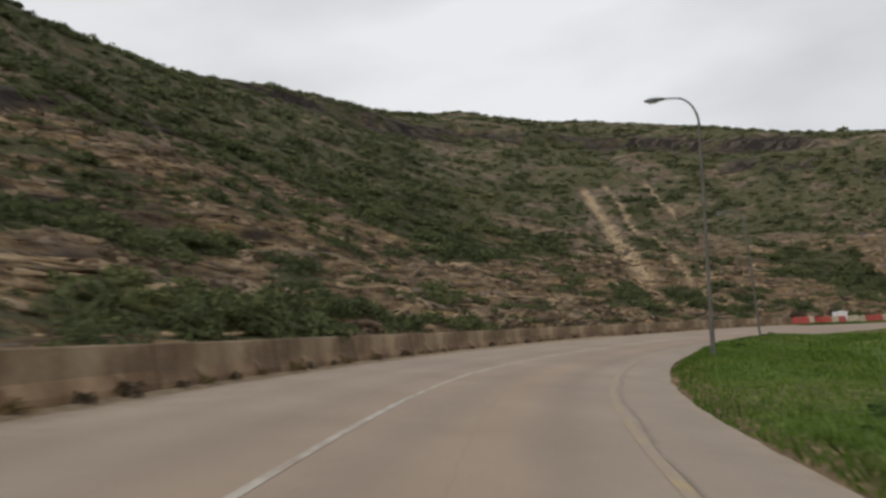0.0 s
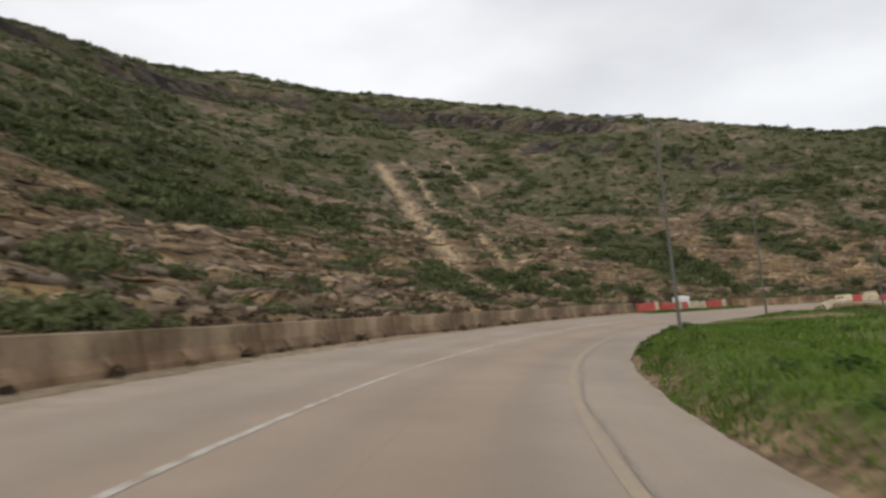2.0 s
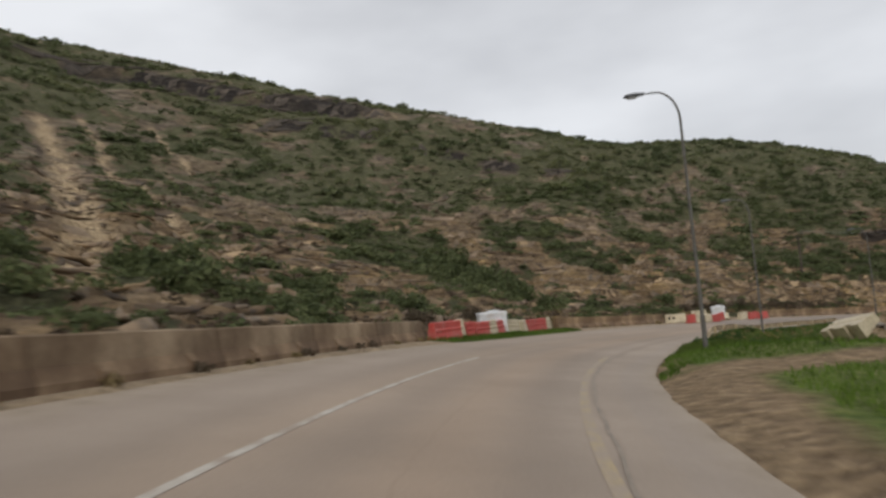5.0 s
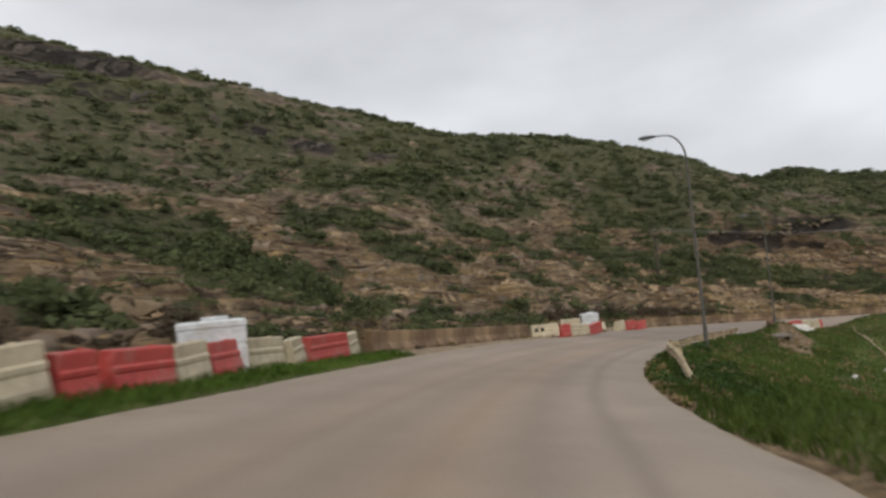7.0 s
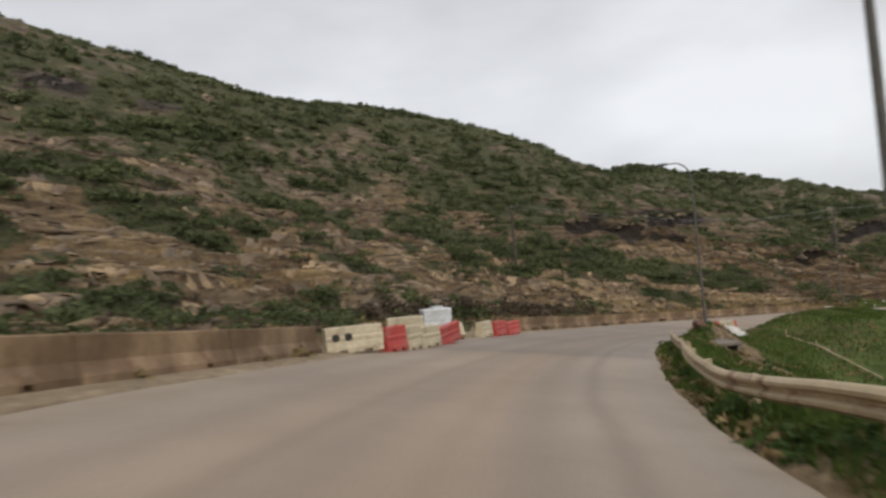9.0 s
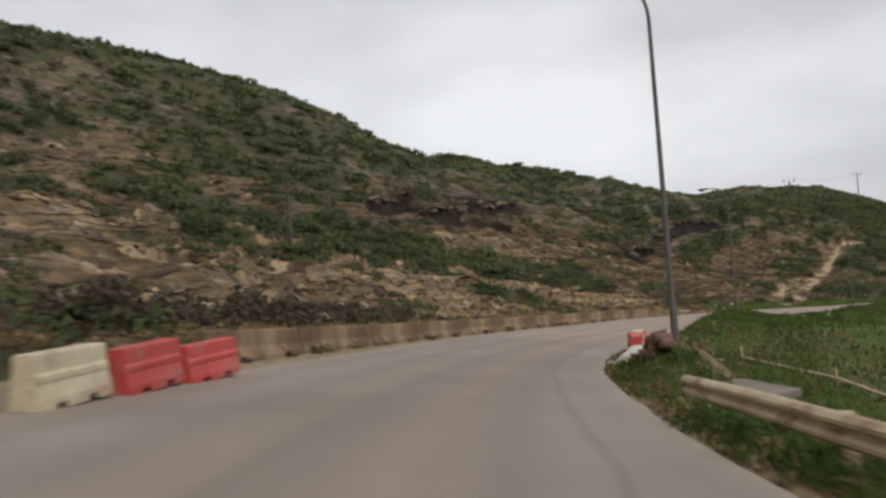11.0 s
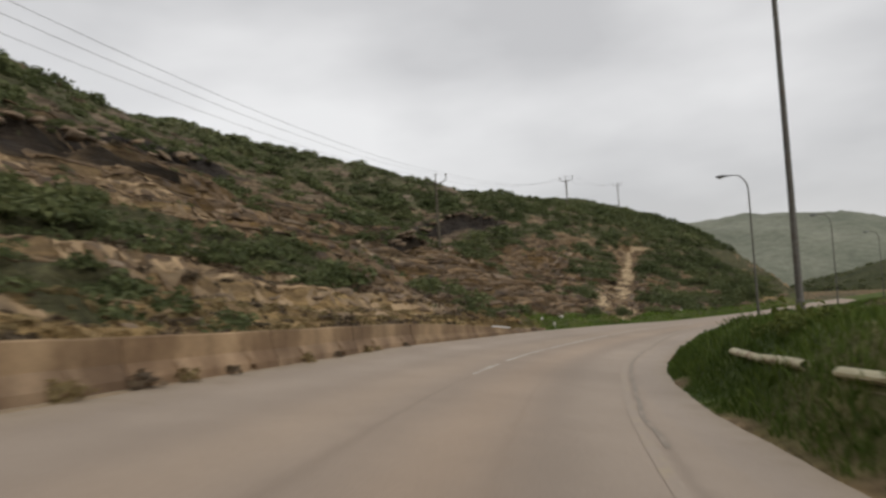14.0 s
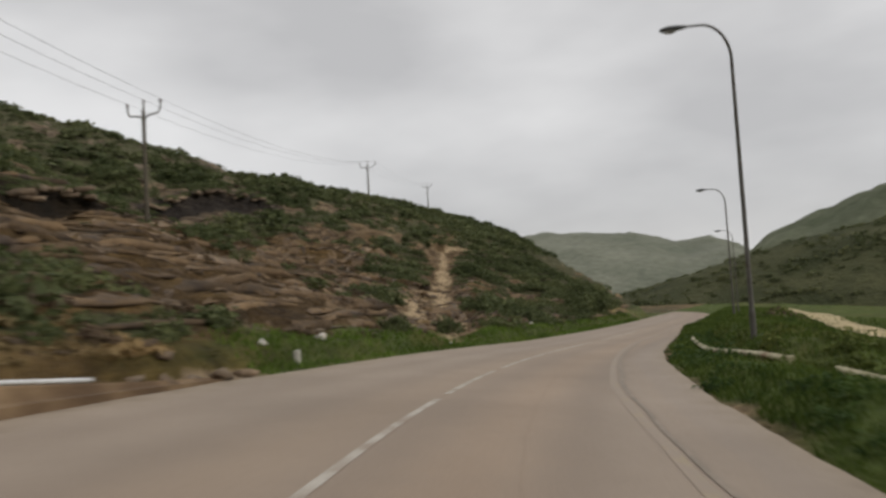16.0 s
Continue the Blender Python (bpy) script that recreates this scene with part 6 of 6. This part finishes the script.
def white_heap():
    # simple mound added in place of a white plastic barrier lying on its side
    rng = np.random.RandomState(4)
    u, v = np.meshgrid(np.linspace(-1, 1, 40), np.linspace(-1, 1, 30), indexing="ij")
    r = np.hypot(u, v)
    edge = 0.86 + 0.16 * rough_noise(np.arctan2(v, u) * 1.6 + 9, r * 0 + 3, 3)
    h = 0.40 * np.clip(1 - (r / edge) ** 5, -0.25, 1) + 0.10 * rough_noise(u * 3, v * 3, 4) + 0.07 * rough_noise(u * 7, v * 7, 3)
    m = standing(155.5, -3.45, -76, 0.07)
    verts = np.stack([u * 1.55, v * 0.95, h], -1).reshape(-1, 3)
    ob = new("white_mound", mesh_data("white_mound", verts, grid_faces(40, 30), PALE_STONE, True))
    ob.matrix_world = m
    tagged(ob, "low white mound in place of a tipped white plastic barrier on the verge", "heap", kind="stuff")


white_heap()


# ---- street lamps on the inner side ----
def street_lamp(m):
    root = empty_thing("street_lamp", m, "grey galvanised street lamp with curved arm, unlit", "street lamp", "street lamps along the road")
    bm = tube(bmesh.new(), [(0, 0, z) for z in (-0.9, 1.2, 1.25, 4.5, 8.25)], [0.088, 0.084, 0.068, 0.058, 0.046], 14)
    part("pole", bm, GALVANISED, root)
    pts = [(0, 0.8 * (1 - math.cos(a)), 8.25 + 1.1 * math.sin(a)) for a in np.linspace(0, math.pi / 2, 12)] + [(0, 1.2, 9.37)]
    part("arm", tube(bmesh.new(), pts, list(np.linspace(0.046, 0.03, len(pts))), 12), GALVANISED, root)
    bm = bmesh.new()
    secs = []
    for y, w, t, b in ((1.14, 0.05, 0.05, -0.05), (1.24, 0.09, 0.065, -0.06), (1.44, 0.14, 0.09, -0.075), (1.68, 0.15, 0.085, -0.085), (1.82, 0.10, 0.05, -0.065), (1.88, 0.04, 0.01, -0.04)):
        secs.append([(w * math.cos(a), y, 9.37 + (t if math.sin(a) > 0 else -b) * math.sin(a)) for a in np.linspace(0, 2 * math.pi, 14, endpoint=False)])
    head = part("lamp_head", loft(bm, secs), LAMP_GREY, root, "dark grey lamp head", True)
    bm = bmesh.new()
    loft(bm, [[(k * 0.12 * math.cos(a), 1.58 + k * 0.19 * math.sin(a), 9.30 - z) for a in np.linspace(0, 2 * math.pi, 14, endpoint=False)] for k, z in ((1.0, 0.0), (0.8, 0.04), (0.35, 0.055))])
    part("lens_cover", bm, GLASS_DULL, head, "dusty lamp glass", True)
    part("base_plate", bm_box(bmesh.new(), (0.4, 0.4, 0.03), Matrix.Translation((0, 0, -0.33)), 0.006), GALVANISED, root)
    part("footing", bm_box(bmesh.new(), (0.6, 0.6, 1.2), Matrix.Translation((0, 0, -0.95)), 0.02), CONCRETE, root, "concrete footing")
    part("access_door", bm_box(bmesh.new(), (0.012, 0.11, 0.34), Matrix.Translation((0.082, 0, 0.75)), 0.004), GALVANISED, root)
    return root


def lamp_pose(s, d, foot):
    x, y = plan_xy(s, d)
    return pose(float(x), float(y), float(road_z(s)) + foot, 3.5 if s < 40 else 0.0, 0, heading(s))


LAMPS = [(28.4, -3.95, 0.12), (53.5, -3.75, -0.9), (86.7, -4.1, -0.2), (116.0, -4.4, -0.2), (150.4, -3.5, 0.15), (187.2, -4.8, 0.2), (222, -3.75, 0.0), (255, -2.5, 0.1), (290, -2.2, 0.0)]
first = street_lamp(lamp_pose(*LAMPS[0]))
for s, d, foot in LAMPS[1:]:
    copy_thing(first, lamp_pose(s, d, foot))


# ---- guard rails ----
W_SHAPE = [(0.0, 0.155), (0.035, 0.14), (0.08, 0.10), (0.08, 0.06), (0.01, 0.015), (0.01, -0.015), (0.08, -0.06), (0.08, -0.10), (0.035, -0.14), (0.0, -0.155)]


def guard_rail(s0, s1, offset, top, label, group, dips=0.0, material=RAIL):
    root = empty_thing("guard_rail", pose(*on_ground((s0 + s1) / 2, float(offset((s0 + s1) / 2)))), label, "guard rail", group)
    inv = root.matrix_world.inverted()
    count = max(1, round((s1 - s0) / 4.0))
    line = lambda s: (top + dips * float(rough_noise(np.array([s / 7.0]), np.array([1.0]), 2)[0])) * float(0.3 + 0.7 * smooth(s0 - 0.5, s0 + 3.5, s) if top > 0.4 else 1.0)
    for n in range(count):
        a, b = s0 + (s1 - s0) * n / count, s0 + (s1 - s0) * (n + 1) / count + 0.12
        secs = []
        for s in np.linspace(a, b, 5):
            d = float(offset(s))
            z = on_ground(s, d).z + line(s) - 0.155
            front = [(x + 0.003 * (n % 2), h) for x, h in W_SHAPE]
            back = [(x - 0.02, h) for x, h in front[::-1]]
            secs.append([inv @ Vector((*(float(q) for q in plan_xy(s, d + x)), z + h)) for x, h in front + back])
        part("beam", loft(bmesh.new(), secs), material, root)
        if n == 0 and top > 0.4:
            continue
        p = on_ground(a, float(offset(a)))
        m = inv @ pose(p.x, p.y, p.z, 0, 0, heading(a))
        bm = bm_box(bmesh.new(), (0.11, 0.15, line(a) + 0.55), m @ Matrix.Translation((0, -0.12, (line(a) - 0.55) / 2 - 0.02)), 0.01)
        part("post", bm, material, root)
    return root


guard_rail(101, 143, table([(97, -3.4), (103, -3.35), (108, -3.15), (114, -3.05), (119, -2.98), (124, -3.2), (131, -3.5), (137, -3.2), (142, -2.75), (147, -2.3)]), 0.58, "sand-coloured rusty steel guard rail beside the road", "guard rails", 0.05)
low_line = table([(170, -4.15), (174, -4.0), (181, -3.62), (188, -3.55), (200, -5.1), (208, -5.0), (213.7, -4.85), (216.2, -3.8), (219.2, -2.85), (226, -2.1), (231, -1.55)])
for a, b in ((171.5, 181.2), (182.6, 187.4), (206.5, 214.6), (216.3, 231)):
    guard_rail(a, b, low_line, 0.17 if a > 200 else 0.13, "pale weathered guard rail half buried in grass", "guard rails", 0.06, PALE_RAIL)


# ---- power line on the hill ----
def power_pole(m, tall, wood):
    root = empty_thing("power_pole", m, "dark timber power pole with crossarm" if wood else "slim weathered grey-brown power pole with upturned arms and three insulators", "power pole", "power poles on the hill")
    mat = TIMBER if wood else WORN_TIMBER
    part("pole", tube(bmesh.new(), [(0, 0, -0.5), (0, 0, tall * 0.5), (0, 0, tall - 0.4)], [0.15, 0.13, 0.11], 10), mat, root)
    for y in (-1, 1):
        part("arm", tube(bmesh.new(), [(0.05, 0, tall - 0.95), (0.05, y * 0.35, tall - 0.72), (0.05, y * 1.12, tall - 0.62), (0.05, y * 1.25, tall - 0.4), (0.05, y * 1.3, tall - 0.1)], [0.055, 0.055, 0.05, 0.05, 0.045], 8), mat, root)
    part("top_bracket", tube(bmesh.new(), [(0, 0, tall - 0.42), (0.05, 0, tall)], 0.05, 8), mat, root)
    for y, z in ((-1.3, tall - 0.1), (0, tall), (1.3, tall - 0.1)):
        zs = [0, 0.06, 0.07, 0.14, 0.15, 0.22, 0.23, 0.30]
        rs = [0.035, 0.035, 0.10, 0.06, 0.10, 0.06, 0.09, 0.03]
        part("insulator", tube(bmesh.new(), [(0.05, y, z + q) for q in zs], rs, 10), PORCELAIN, root)
    return root


POLES = [(172.7, 20.4, 1.0, -30), (234.4, 30.5, 4.1, 4), (299.2, 49.0, 10.4, 2), (359.9, 65.5, 16.6, 0)]  # s, d, height of the top, turn
tops = []
for s, d, top, turn in POLES:
    m = standing(s, d, turn)
    tall = min(14.0, max(6.0, top - m.translation.z))
    power_pole(m, tall, s < 200)
    tops.append([m @ Vector((0.05, y, tall + (0.2 if y else 0.3))) for y in (-1.3, 0, 1.3)])
for a, b in zip(tops[:-1], tops[1:]):
    for p, q in zip(a, b):
        sag = (q - p).length * 0.022
        pts = [p.lerp(q, t) - Vector((0, 0, 4 * sag * t * (1 - t))) for t in np.linspace(0, 1, 20)]
        ob = part("power_cable", tube(bmesh.new(), pts, 0.010, 5), CABLE, None)
        tagged(ob, "thin sagging overhead power cable", "cable", "power cables")


# ---- small things on the inner side ----
def on_slope(s, d, turn, drop):
    x, y = plan_xy(s, d)
    return pose(float(x), float(y), float(road_z(s)) + drop, 0, 0, heading(s) + turn)


def culvert_head(m):
    """A roof slab on side walls over two dark mouths."""
    root = empty_thing("culvert", m, "grey-brown concrete culvert head with two dark mouths", "culvert")
    part("roof_slab", bm_box(bmesh.new(), (1.9, 1.3, 0.16), pose(0, 0, -0.02, 5, 2, 0), 0.03), GREY_CONCRETE, root)
    for x in (-0.82, 0.0, 0.82):
        part("side_wall", bm_box(bmesh.new(), (0.2 if x else 0.12, 1.15, 1.0), Matrix.Translation((x, 0, -0.55)), 0.02), GREY_CONCRETE, root)
    # the near-black back wall paints in the shade inside the mouths
    part("back_wall", bm_box(bmesh.new(), (1.8, 0.2, 1.0), Matrix.Translation((0, 0.56, -0.55)), 0.02), DARK_HOLE, root)


culvert_head(on_slope(147.2, -4.35, -45, -0.36))


def fallen_rail():
    a, b, c = on_ground(162.4, -6.4, 0.12), on_ground(157, -8.6, 0.22), on_ground(150, -11.5, 0.22)
    e, f = on_ground(161.9, -6.75, 0.10), on_ground(156.4, -9.2, 0.14)
    root = empty_thing("fallen_pipe", pose(*on_ground(158, -9.5)), "pale broken pipe rail lying along the bank", "pipe rail")
    inv = root.matrix_world.inverted()
    part("pipe", tube(bmesh.new(), [inv @ p for p in (a, a.lerp(b, 0.5), b, b.lerp(c, 0.5), c)], 0.05, 8), RAIL, root)
    part("pipe", tube(bmesh.new(), [inv @ p for p in (e, e.lerp(f, 0.5), f)], 0.045, 8), RAIL, root)
    for p, tall in ((a, 0.42), (b, 0.3)):
        part("upright", tube(bmesh.new(), [inv @ (p - Vector((0, 0, 0.5))), inv @ (p + Vector((0.08, 0.05, tall)))], 0.04, 8), RAIL, root)


fallen_rail()

rng = np.random.RandomState(5)
for s, d, size in [(141, -12, 0.4), (136, -13, 0.45), (128, -10.6, 0.3), (112, -22, 0.4), (214, -12, 0.3), (226, -8.5, 0.25), (215.5, 7.6, 0.2), (219, 7.9, 0.25), (229, 8.0, 0.2), (243, 8.6, 0.25), (250, 9.5, 0.3)]:
    v, f = rock_shape(rng, (1.0, 0.75, 0.6))
    ob = new("pale_rock", mesh_data("pale_rock", v * size, f, PALE_STONE))
    ob.matrix_world = pose(*on_ground(s, d, 0.2 * size), 0, 0, rng.rand() * 360)
    tagged(ob, "pale limestone block lying in the grass", "rock", "pale blocks")
for n in range(16):
    v, f = block_shape(rng, (1.0, 0.7, 0.6))
    size = 0.14 + 0.12 * rng.rand()
    across, level = rng.uniform(-0.4, 0.35), n % 3
    ob = new("red_rubble", mesh_data("red_rubble", v * size, f, BRICK_RED))
    ob.matrix_world = pose(*on_ground(150.4 + 0.2 * rng.normal(), -3.15 + across * (1 - 0.25 * level), 0.08 + 0.15 * level), rng.uniform(-20, 20), rng.uniform(-20, 20), rng.rand() * 360)
    tagged(ob, "broken reddish masonry block heaped beside the lamp post", "rubble", "red rubble by the lamp")
for s, d, size in [(211.2, 7.0, 0.35), (212.0, 7.0, 0.45), (212.8, 6.95, 0.4), (213.6, 6.9, 0.3), (211.6, 7.3, 0.3), (210.4, 7.0, 0.25)]:
    v, f = rock_shape(rng, (1.2, 0.7, 0.42))
    ob = new("tan_rock", mesh_data("tan_rock", v * size, f, ROCK))
    ob.matrix_world = pose(*on_ground(s, d, 0.05), 0, 0, rng.rand() * 360)
    tagged(ob, "tan rock fragment beside the end of the wall", "rock", "rocks at the wall's end")

a, b = on_road(206.6, float(wall_at(206.6)) + 0.1, 0.455), on_road(209.3, float(wall_at(209.3)) + 0.12, 0.285)
ob = part("white_pipe", tube(bmesh.new(), [a, a.lerp(b, 0.5), b], 0.035, 10), WHITE_PLASTIC, None)
tagged(ob, "white plastic pipe lying on the low end of the wall", "pipe")
bm = bm_box(bmesh.new(), (0.13, 0.13, 0.42), Matrix.Translation((0, 0, 0.13)), 0.02)
ob = part("marker_post", bm, PALE_STONE, None)
ob.matrix_world = standing(216.5, 7.25, 12)
tagged(ob, "short pale stone marker post standing in the grass", "marker post")


def gravel_track():
    ss = np.linspace(243, 335, 90)
    mid = np.interp(ss, [243, 250, 262, 280, 300, 335], [-15, -11.6, -10.8, -10.6, -9.6, -8])
    rows = []
    for s, d in zip(ss, mid):
        for k in np.linspace(-1.7, 1.7, 7) * (1 + 0.25 * math.sin(s / 5)):
            rows.append((*plan_xy(s, d + k), float(road_z(s) + ground_off(np.array([s]), np.array([d + k]))[0]) + 0.2 - 0.03 * abs(k)))
    ob = new("gravel_track", mesh_data("gravel_track", np.array(rows, float), grid_faces(90, 7)[:, ::-1].copy(), TRACK, True))
    tagged(ob, "pale sandy gravel track through the meadow", "track", kind="structure")


gravel_track()
